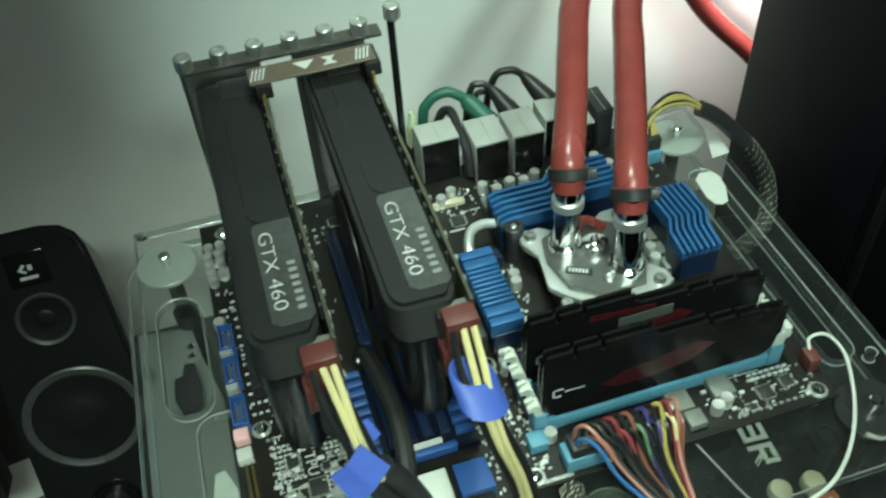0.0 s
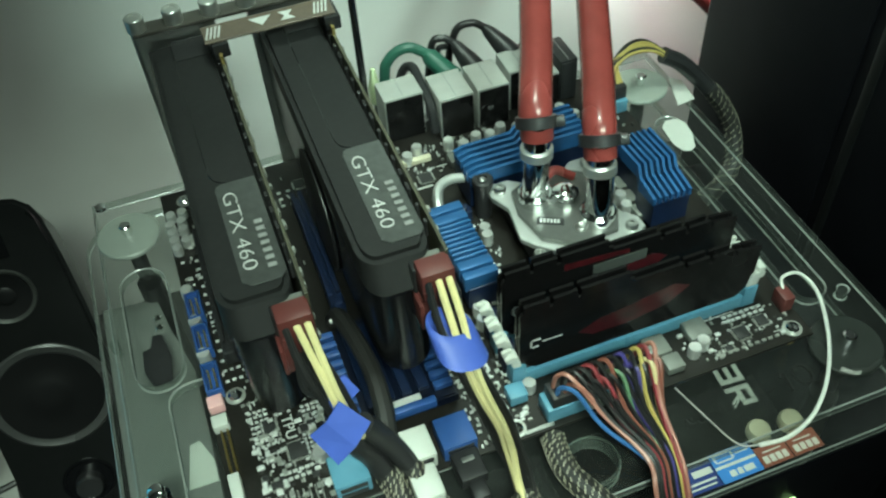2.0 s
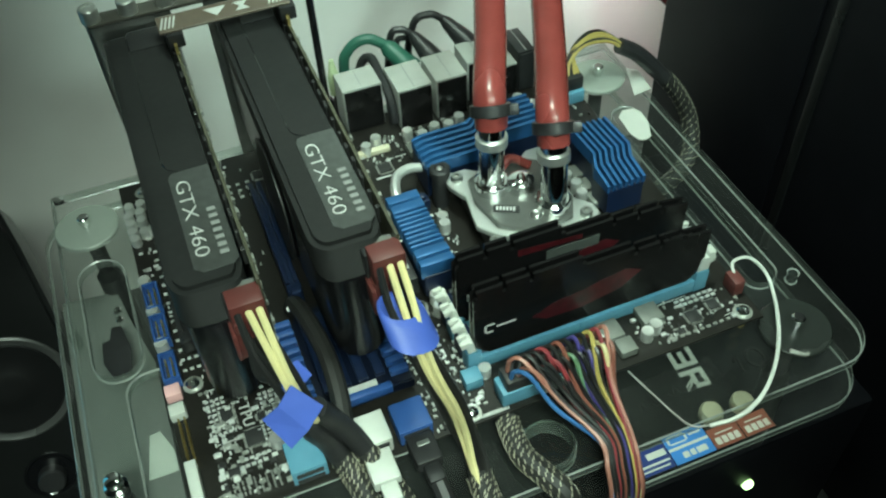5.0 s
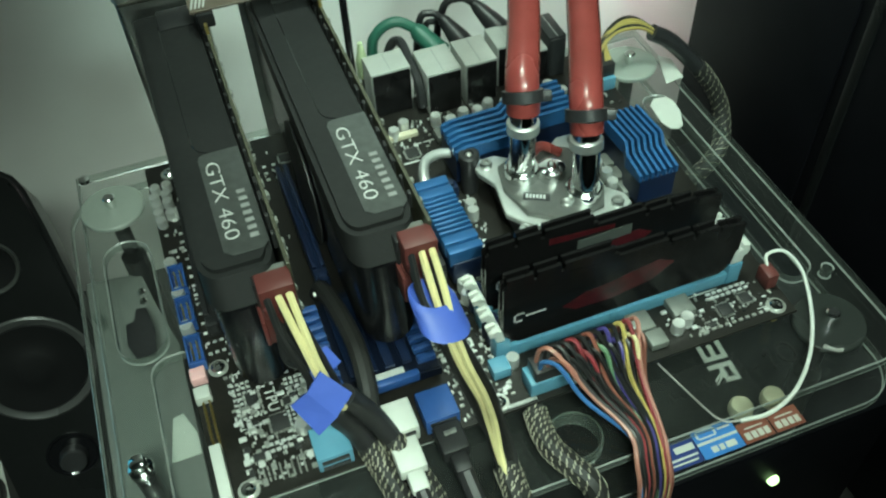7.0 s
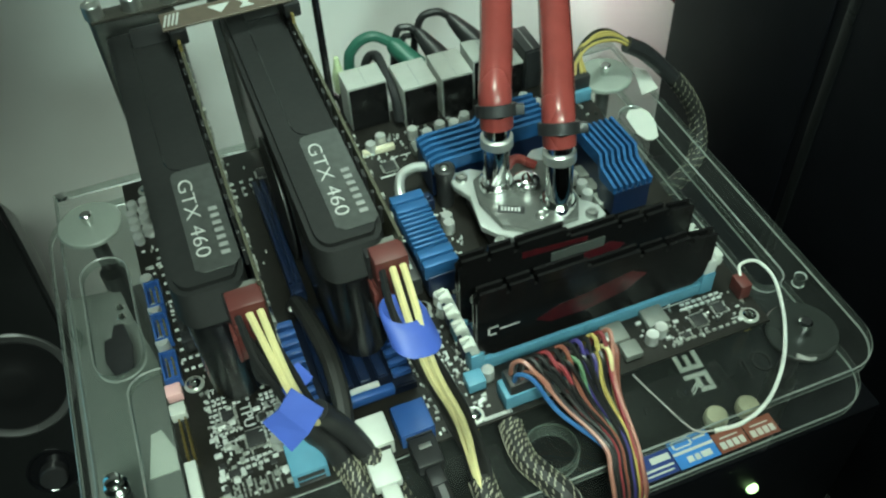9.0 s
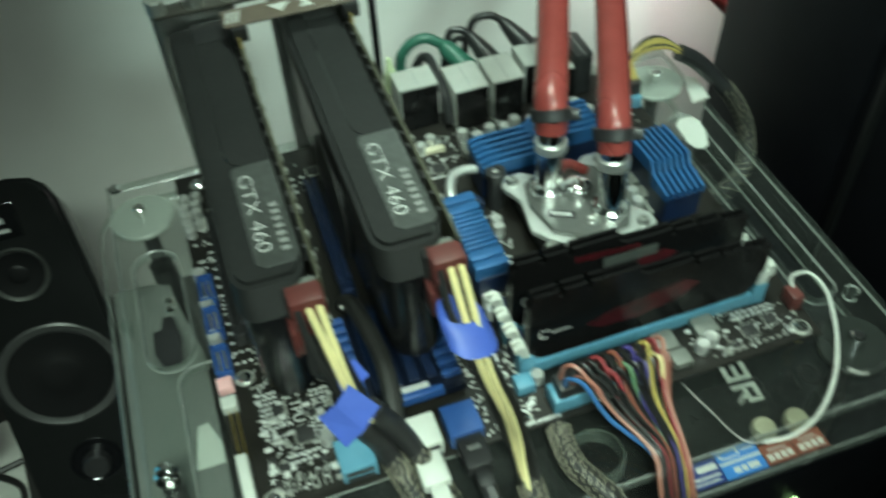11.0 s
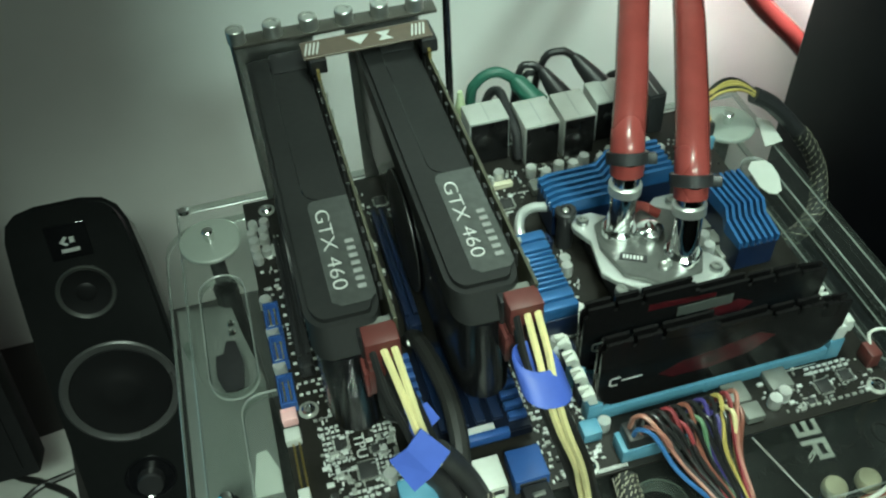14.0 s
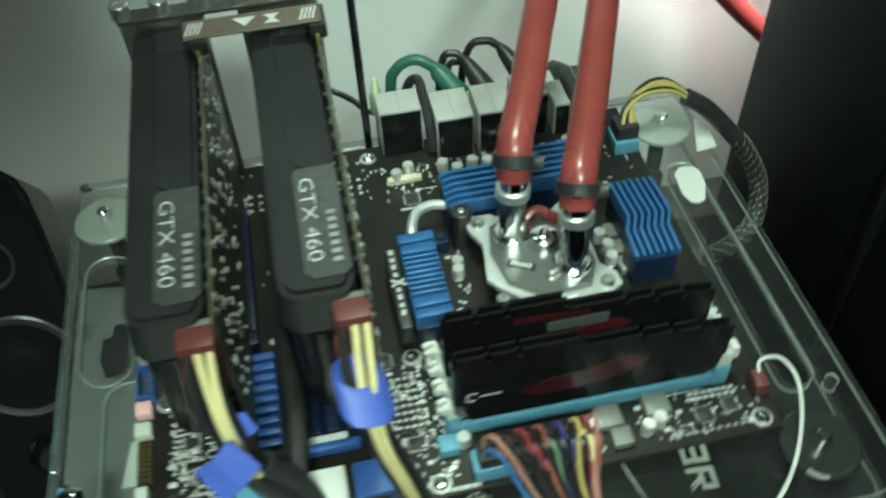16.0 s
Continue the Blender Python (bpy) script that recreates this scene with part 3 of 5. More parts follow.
# blue heatsinks, fin by fin
def fin_block(path, across, count, pitch, thick, z0, z1, label):
    """Fins that follow a bent path (x, y, dz), set side by side along across."""
    sink = None
    for k in range(count):
        off = Vector(across) * (k * pitch)
        n = Vector(across).normalized() * (thick / 2)
        bm = bmesh.new()
        cols = []
        for x, y, dz in path:
            c = Vector((x, y, 0)) + off
            cols.append([bm.verts.new((c.x - n.x, c.y - n.y, z0)), bm.verts.new((c.x + n.x, c.y + n.y, z0)), bm.verts.new((c.x + n.x, c.y + n.y, z1 + dz)), bm.verts.new((c.x - n.x, c.y - n.y, z1 + dz))])
        for a, b in zip(cols, cols[1:]):
            for i in range(4):
                bm.faces.new((a[i], a[(i + 1) % 4], b[(i + 1) % 4], b[i]))
        bm.faces.new(cols[0])
        bm.faces.new(cols[-1][::-1])
        if sink is None:
            xs = [p[0] for p in path] + [p[0] + across[0] * pitch * (count - 1) for p in path]
            ys = [p[1] for p in path] + [p[1] + across[1] * pitch * (count - 1) for p in path]
            mid = [(Vector((x, y, 0))) for x, y, d in path]
            end = [v + Vector(across) * (pitch * (count - 1)) for v in mid]
            ol = [(v.x, v.y) for v in mid] + [(v.x, v.y) for v in reversed(end)]
            # navy base: shade on the fins' lower sides is put into its colour
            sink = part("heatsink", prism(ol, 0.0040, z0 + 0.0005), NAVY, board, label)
        part("fin", bm, BLUE, sink, smooth=0)
    return sink


fin_block([(0.1600, -0.0900, -0.002), (0.1660, -0.0900, 0.0), (0.1960, -0.0900, 0.0), (0.2060, -0.0830, 0.002), (0.2390, -0.0830, 0.002)], (0, 1, 0), 6, 0.0050, 0.0022, 0.0215, 0.030, "blue finned heatsink beside the processor")
fin_block([(0.2490, -0.1470, -0.004), (0.2480, -0.1320, 0.0), (0.2525, -0.1220, 0.0), (0.2510, -0.0950, 0.0)], (1, 0, 0), 7, 0.0038, 0.0018, 0.0210, 0.030, "blue finned heatsink beside the processor")
hs = part("heatsink", box(0.1300, 0.1480, -0.163, -0.104, 0.004, 0.020, 0.001), NAVY, board, "blue ribbed heatsink between card and processor")
edges_y = [-0.163, -0.156, -0.148, -0.1445, -0.141, -0.1375, -0.134, -0.1305, -0.127, -0.1235, -0.120, -0.112, -0.104]
for a, b in zip(edges_y, edges_y[1:]):
    part("fin", box(0.1285, 0.1478, a + 0.0009, b - 0.0009, 0.018, 0.0285, 0.0008), BLUE, hs)
part("side_plate", box(0.1205, 0.1275, -0.160, -0.106, 0.006, 0.019, 0.001), BLACK, hs, "black side plate of the heatsink")
for k in (0, 1, 2, 3, 5, 6, 7, 8):
    part("print_bar", box(0.1228, 0.1252, -0.1100 - 0.0052 * k, -0.1066 - 0.0052 * k - 0.0007 * (k % 2), 0.0190, 0.0192), STKGREY, hs)
part("print_mark", join(turn(box(-0.0045, 0.0045, -0.0008, 0.0008, 0.0190, 0.0193), Matrix.Translation((0.1245, -0.1300, 0)) @ Matrix.Rotation(0.5, 4, "Z")), turn(box(-0.0045, 0.0045, -0.0008, 0.0008, 0.0193, 0.0196), Matrix.Translation((0.1245, -0.1300, 0)) @ Matrix.Rotation(-0.5, 4, "Z"))), STKGREY, hs)
part("heat_pipe", tube([(0.139, -0.104, 0.016), (0.138, -0.096, 0.020), (0.143, -0.084, 0.021), (0.152, -0.079, 0.020), (0.161, -0.079, 0.018)], 0.0030, 10), ALU, board, "pale bent heat pipe")
post = part("pillar", lathe([(0.0050, 0.0003), (0.0050, 0.024), (0.0062, 0.0245), (0.0062, 0.0285), (0.0052, 0.0292), (0.0030, 0.0292), (0.0024, 0.0280)], (0.1660, -0.0950, 0), n=20), BLACK, board, "black screw pillar beside the water block")
part("pillar_screw", lathe([(0.0020, 0.0280), (0.0020, 0.0288), (0.0012, 0.0292)], (0.1660, -0.0950, 0), n=12), STEEL, post)
part("small_coil", join(box(0.1500, 0.1580, -0.0985, -0.0925, 0.0003, 0.0090, 0.0008), cyl((0.1540, -0.0955, 0.0090), 0.0024, 0.0030, n=12, bevel=0.0004)), NAVY, board, "dark blue coil")
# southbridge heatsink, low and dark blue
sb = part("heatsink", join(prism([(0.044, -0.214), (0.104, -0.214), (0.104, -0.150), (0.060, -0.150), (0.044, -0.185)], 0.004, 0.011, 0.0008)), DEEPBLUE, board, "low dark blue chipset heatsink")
for k in range(9):
    y = -0.209 + 0.0062 * k
    part("fin", box(0.0455, 0.0560, y, y + 0.0038, 0.011, 0.0150, 0.0006), MBLUE, sb)
    part("fin", box(0.0935, 0.1030, y, y + 0.0038, 0.011, 0.0150, 0.0006), MBLUE, sb)
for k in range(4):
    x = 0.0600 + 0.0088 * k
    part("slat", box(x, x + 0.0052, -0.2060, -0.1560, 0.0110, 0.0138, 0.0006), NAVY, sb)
part("logo_plate", box(0.066, 0.086, -0.213, -0.207, 0.011, 0.0116), SILVERPRINT, sb, "silver letter-like marks")
part("slat", box(0.058, 0.092, -0.2165, -0.2125, 0.009, 0.015, 0.0008), MBLUE, sb)

# edge sockets at the front
def sata(x, mat, n=2):
    p = part("drive_socket", box(x - 0.0085, x + 0.0085, -0.2415, -0.2240, 0.0003, 0.0115, 0.0006), mat, board)
    for k in range(n):
        part("mouth", box(x - 0.0065, x + 0.0065, -0.2424, -0.2412, 0.0020 + 0.0050 * k, 0.0042 + 0.0050 * k), BLACK, p)


sata(0.0415, LBLUE)
sata(0.0740, WHITE)
sata(0.0945, MBLUE)
p = part("power_socket", box(0.1400, 0.1985, -0.2410, -0.2290, 0.0003, 0.0105, 0.0008), LBLUE, board, "pale blue main power socket")
part("clip_ledge", box(0.160, 0.176, -0.2440, -0.2408, 0.004, 0.009, 0.0005), WHITE, p)
part("fan_header", box(0.1270, 0.1365, -0.2255, -0.2165, 0.0003, 0.0075, 0.0006), LBLUE, board, "pale blue fan header")
for k, (y, mat) in enumerate(((-0.1035, MBLUE), (-0.1275, MBLUE), (-0.1545, MBLUE))):
    p = part("pin_header", join(box(-0.0130, -0.0045, y - 0.0095, y - 0.0080, 0.0003, 0.0088, 0.0003), box(-0.0130, -0.0045, y + 0.0080, y + 0.0095, 0.0003, 0.0088, 0.0003), box(-0.0130, -0.0118, y - 0.0085, y + 0.0085, 0.0003, 0.0088, 0.0003), box(-0.0058, -0.0045, y - 0.0085, y + 0.0085, 0.0003, 0.0088, 0.0003), box(-0.0125, -0.0050, y - 0.0085, y + 0.0085, 0.0003, 0.0022)), mat, board, "blue pin header")
    for i in range(4):
        for j in range(2):
            part("pin", box(-0.0105 + 0.0030 * j, -0.0098 + 0.0030 * j, y - 0.0055 + 0.0034 * i, y - 0.0048 + 0.0034 * i, 0.002, 0.0075), GOLD, p)
part("button", box(-0.0140, -0.0060, -0.1725, -0.1650, 0.0003, 0.0070, 0.0008), PINK, board, "pink lit push button")
part("button", box(-0.0140, -0.0060, -0.1845, -0.1770, 0.0003, 0.0070, 0.0008), WHITE, board, "white push button")
part("panel_header", box(-0.0125, -0.0070, -0.2420, -0.2130, 0.0003, 0.0085, 0.0005), WHITE, board, "white panel header")
for i in range(9):
    for j in range(2):
        part("pin", box(-0.0110 + 0.0030 * j, -0.0102 + 0.0030 * j, -0.2080 + 0.0026 * i, -0.2073 + 0.0026 * i, 0.0, 0.0060), GOLD, board)
for i in range(5):
    for j in range(3):
        part("pin", box(0.0160 + 0.0028 * i, 0.0168 + 0.0028 * i, -0.2380 + 0.0030 * j, -0.2373 + 0.0030 * j, 0.0, 0.0050), TIN, board)


def chip(x, y, sx, sy, h=0.0016):
    c = part("chip", box(x - sx, x + sx, y - sy, y + sy, 0.0003, h, 0.0002), CHIP, board)
    bm = bmesh.new()
    legs = []
    n = max(4, int(sy * 2 / 0.0011))
    for k in range(n):
        yy = y - sy + (k + 0.5) * 2 * sy / n
        legs += [box(x - sx - 0.0012, x - sx, yy - 0.0003, yy + 0.0003, 0.0002, 0.0008), box(x + sx, x + sx + 0.0012, yy - 0.0003, yy + 0.0003, 0.0002, 0.0008)]
    n = max(4, int(sx * 2 / 0.0011))
    for k in range(n):
        xx = x - sx + (k + 0.5) * 2 * sx / n
        legs += [box(xx - 0.0003, xx + 0.0003, y - sy - 0.0012, y - sy, 0.0002, 0.0008), box(xx - 0.0003, xx + 0.0003, y + sy, y + sy + 0.0012, 0.0002, 0.0008)]
    part("lead_frame", join(*legs), TIN, c, smooth=0)


for args in ((0.0220, -0.2080, 0.0045, 0.0045), (0.0120, -0.1900, 0.003, 0.004), (0.0085, -0.2230, 0.003, 0.002), (0.0280, -0.1975, 0.002, 0.002), (0.2560, -0.2300, 0.0036, 0.0036), (0.2700, -0.2270, 0.0030, 0.0030), (0.2450, -0.2360, 0.002, 0.0015), (0.012, -0.060, 0.003, 0.003), (0.1450, -0.0520, 0.004, 0.004), (0.0700, -0.0250, 0.0035, 0.0035), (0.118, -0.215, 0.004, 0.003), (0.110, -0.165, 0.003, 0.004), (0.020, -0.015, 0.003, 0.003)):
    chip(*args)

# small soldered parts in clusters
rng = random.Random(7)
def specks(areas, mats):
    bms = []
    for x0, x1, y0, y1, n in areas:
        for _ in range(n):
            x, y = rng.uniform(x0, x1), rng.uniform(y0, y1)
            x, y = round(x / 0.0011) * 0.0011, round(y / 0.0013) * 0.0013
            if 0.0165 < x < 0.0265 and -0.2035 < y < -0.185:
                continue
            a, b = rng.choice(((0.0008, 0.0004), (0.0004, 0.0008), (0.0010, 0.0005), (0.0005, 0.0011), (0.0014, 0.0009), (0.0005, 0.0005), (0.0004, 0.0007)))
            bms.append(slot(box(x - a, x + a, y - b, y + b, 0.0002, rng.uniform(0.0007, 0.0018)), rng.choice((0, 0, 1, 2, 2, 2))))
    return join(*bms)


tagged(part("surface_solder", specks(((0.002, 0.040, -0.238, -0.168, 200), (0.236, 0.284, -0.240, -0.218, 60), (0.200, 0.250, -0.240, -0.216, 40), (-0.010, 0.022, -0.165, -0.035, 130), (0.105, 0.135, -0.242, -0.170, 200), (0.135, 0.165, -0.175, -0.150, 40), (0.130, 0.260, -0.055, -0.022, 240), (0.020, 0.130, -0.045, -0.005, 70), (0.240, 0.286, -0.090, -0.020, 50), (0.050, 0.110, -0.150, -0.050, 18), (0.155, 0.165, -0.150, -0.095, 20)), None), (TIN, CHIP, SILVERPRINT), board, smooth=0), kind="stuff")
rows = []
for _ in range(46):
    x, y = rng.choice((0.003, 0.008, 0.013, 0.027, 0.032, 0.037)) + rng.uniform(-0.001, 0.001), round(rng.uniform(-0.238, -0.190) / 0.0032) * 0.0032
    a, b = rng.choice(((0.0019, 0.0011), (0.0012, 0.0018), (0.0016, 0.0014)))
    rows.append(slot(box(x - a, x + a, y - b, y + b, 0.0002, rng.uniform(0.0012, 0.0024), 0.0003, 1), rng.choice((0, 0, 2, 2, 1))))
for x0, y0, nx, ny, px, py, a, b, m in ((0.004, -0.200, 4, 8, 0.0026, 0.0030, 0.0009, 0.0005, 2), (0.016, -0.196, 5, 4, 0.0021, 0.0034, 0.0005, 0.0010, 0), (0.027, -0.214, 4, 6, 0.0024, 0.0026, 0.0008, 0.0005, 2), (0.004, -0.236, 5, 3, 0.0022, 0.0030, 0.0004, 0.0009, 0), (0.030, -0.196, 4, 5, 0.0026, 0.0028, 0.0009, 0.0006, 2), (0.012, -0.222, 5, 2, 0.0030, 0.0036, 0.0011, 0.0007, 2), (0.253, -0.221, 7, 2, 0.0035, 0.0030, 0.0012, 0.0007, 2), (0.240, -0.2385, 10, 1, 0.0040, 0.003, 0.0011, 0.0007, 0), (0.108, -0.205, 6, 8, 0.0034, 0.0040, 0.0010, 0.0006, 2), (-0.002, -0.155, 4, 14, 0.0036, 0.0070, 0.0010, 0.0006, 2), (0.170, -0.058, 12, 2, 0.0060, 0.0032, 0.0012, 0.0008, 0), (0.050, -0.040, 12, 3, 0.0060, 0.0060, 0.0012, 0.0007, 2)):
    for i in range(nx):
        for j in range(ny):
            x, y = x0 + px * i, y0 + py * j
            if 0.0165 < x < 0.0265 and -0.2035 < y < -0.185:
                continue
            rows.append(slot(box(x - a, x + a, y - b, y + b, 0.0002, 0.0011), m))
tagged(part("pad_grid", join(*rows), (TIN, CHIP, SILVERPRINT), board, smooth=0), kind="stuff")
for x, y, w, h in ((0.006, -0.1725, 0.008, 0.0006), (0.016, -0.1755, 0.006, 0.0006), (0.004, -0.2055, 0.010, 0.0005), (0.020, -0.2185, 0.012, 0.0005), (0.030, -0.1800, 0.0006, 0.010), (0.012, -0.2120, 0.0006, 0.008), (0.114, -0.2120, 0.010, 0.0006), (0.112, -0.1900, 0.0006, 0.012), (0.240, -0.2160, 0.020, 0.0005), (0.272, -0.2360, 0.006, 0.0005), (0.150, -0.0450, 0.012, 0.0008), (0.137, -0.0600, 0.010, 0.0014)):
    part("print_mark", box(x, x + w, y, y + h, 0.0001, 0.0003), SILVERPRINT, board, smooth=0)
letters("board_print", "TPU", 0.0078, Matrix.Translation((0.0185, -0.1865, 0.0003)) @ Matrix.Rotation(radians(-90), 4, "Z"), SILVERPRINT, board)
for k in range(14):
    part("print_mark", box(0.1280 + 0.0011 * k, 0.1286 + 0.0011 * k, -0.2425, -0.2405, 0.0001, 0.0003), SILVERPRINT, board, smooth=0)

# ---- the two graphics cards ----
card = thing("graphics_card", (0.0445, -0.10, 0.006), "charcoal dual-slot graphics card standing in its slot", "graphics card", "pair of graphics cards")
part("circuit_board", box(0.0438, 0.0454, -0.206, 0.001, 0.013, 0.107, 0.0002, 1), PCB_GPU, card, "olive circuit board")
part("edge_connector", box(0.0439, 0.0453, -0.134, -0.050, 0.0062, 0.0129), GOLD, card)
part("bracket", join(box(0.0050, 0.0480, 0.0012, 0.0022, -0.004, 0.1130, 0.0002, 1), box(0.0055, 0.0475, -0.0022, 0.0022, 0.1126, 0.1132, 0.0002, 1)), STEEL, card, "bent steel bracket")


def shroud_shape():
    """The plastic cover: rounded front corners, sloped front top."""
    arc = [(0.0345 + 0.0065 * math.cos(radians(a)), -0.1825 - 0.012 * math.sin(radians(a))) for a in range(0, 91, 15)] + [(0.0180 - 0.0090 * math.sin(radians(a)), -0.1825 - 0.012 * math.cos(radians(a))) for a in range(0, 91, 15)]
    bm = prism([(0.0085, -0.0005), (0.0410, -0.0005)] + arc, 0.0855, 0.1010)
    for v in bm.verts:
        if v.co.z < 0.095:
            if v.co.y < -0.175:
                v.co.y -= 0.007
    bmesh.ops.bevel(bm, geom=[e for e in bm.edges if all(v.co.z > 0.095 for v in e.verts)], offset=0.0026, segments=4, affect="EDGES")
    return bm


LIFT = Matrix.Translation((0, 0, 0.0038)) @ Matrix.Diagonal((1, 1.024, 1, 1))
cover = part("cover", turn(shroud_shape(), LIFT), SHROUD, card, "matt charcoal plastic cover")
part("lower_cover", prism([(0.0090, -0.0005), (0.0400, -0.0005), (0.0400, -0.186), (0.0370, -0.1930)] + [(0.0235 + 0.0125 * math.cos(radians(a)), -0.1935 - 0.0130 * math.sin(radians(a))) for a in range(0, 181, 12)] + [(0.0100, -0.186)], 0.032, 0.0890, 0.0012), PILLAR, card, "gloss black lower cover")
part("top_seam", turn(box(0.0205, 0.0209, -0.110, -0.004, 0.1009, 0.1012), LIFT), GLOSSB, cover)
part("top_step", turn(prism([(0.0215, -0.0010), (0.0400, -0.0010), (0.0400, -0.020), (0.0215, -0.020)], 0.1009, 0.1016, 0.0002), LIFT), BLACK, cover)
part("seam_bend", turn(tube([(0.0207, -0.109, 0.1010), (0.0210, -0.115, 0.1010), (0.0230, -0.1195, 0.1010), (0.0275, -0.1225, 0.1010)], 0.0003, 5), LIFT), GLOSSB, cover)
badge = part("badge", turn(prism([(0.0245, -0.1225), (0.0408, -0.1225), (0.0408, -0.1840), (0.0380, -0.1870), (0.0250, -0.1870), (0.0215, -0.1840), (0.0215, -0.1260), (0.0225, -0.1235)], 0.1010, 0.1014, 0.0001), LIFT), BADGE, card, "brushed grey badge")
letters("lettering", "GTX 460", 0.0092, LIFT @ Matrix.Translation((0.0238, -0.1288, 0.1015)) @ Matrix.Rotation(radians(-90), 4, "Z") @ Matrix.Diagonal((1.42, 1.0, 1, 1)), SILVERPRINT, badge, 0.0001, bold=-0.00012)
for k in range(7):
    part("print_bar", turn(box(0.0338, 0.0376, -0.1530 - 0.0045 * k, -0.1508 - 0.0045 * k, 0.1014, 0.1016), LIFT), GREYPRINT, badge)
# gap between cover and board, with soldered parts, and the sunk power sockets
rng = random.Random(11)
bits = [box(0.0455, 0.0455 + rng.uniform(0.0006, 0.0016), y, y + rng.uniform(0.001, 0.003), z, z + rng.uniform(0.001, 0.003)) for y, z in [(rng.uniform(-0.2, -0.01), rng.uniform(0.03, 0.106)) for _ in range(150)]]
tagged(part("surface_solder", join(*bits), TIN, card, smooth=0), kind="stuff")
bits = [box(0.0420, 0.0437, y, y + rng.uniform(0.002, 0.006), 0.095, 0.1045, 0.0003, 1) for y in [-0.02 - 0.011 * k for k in range(16)]]
tagged(part("component_strip", join(*bits), CHIP, card, smooth=0), kind="stuff")
part("socket_shelf", box(0.0330, 0.0437, -0.2060, -0.1975, 0.060, 0.1000, 0.0005), CHOKE, card, "grey power socket shell")
part("socket_stop", box(0.0285, 0.0330, -0.2070, -0.2010, 0.086, 0.1010, 0.0008), BLACK, card)
part("bridge_tab", box(0.0438, 0.0454, -0.036, -0.012, 0.107, 0.1120), GOLD, card)
part("fan_ring", lathe([(0.032, 0), (0.0335, 0.0004), (0.0335, 0.0014), (0.032, 0.0016)], (0.0090, -0.105, 0.052), (-1, 0, 0), 32), BLACK, card)
copy_thing(card, Matrix.Translation((0.0445 + 0.0610, -0.10, 0.006)))

bridge = thing("card_bridge", (0.073, -0.023, 0.112), "brown bridge board joining the two graphics cards", "circuit board")
strip = part("strip", box(0.0385, 0.1090, -0.0310, -0.0150, 0.1170, 0.1184, 0.0003, 1), BROWNPCB, bridge)
for x in (0.0446, 0.1056):
    part("connector", box(x - 0.0035, x + 0.0055, -0.0330, -0.0130, 0.1085, 0.1169, 0.0010), BLACK, bridge, "black edge connector")
for x0 in (0.0400, 0.0985):
    for k in range(4):
        part("print_bar", turn(box(-0.0005, 0.0005, -0.0055, 0.0055, 0.1184, 0.1186), Matrix.Translation((x0 + 0.0021 * k + 0.001, -0.0230, 0)) @ Matrix.Rotation(radians(-14), 4, "Z")), SILVERPRINT, strip)
part("print_mark", prism([(0.0640, -0.0190), (0.0760, -0.0190), (0.0700, -0.0270)], 0.1184, 0.1186), SILVERPRINT, strip)
part("print_mark", prism([(0.0800, -0.0190), (0.0880, -0.0190), (0.0850, -0.0230), (0.0880, -0.0270), (0.0800, -0.0270), (0.0830, -0.0230)], 0.1184, 0.1186), SILVERPRINT, strip)


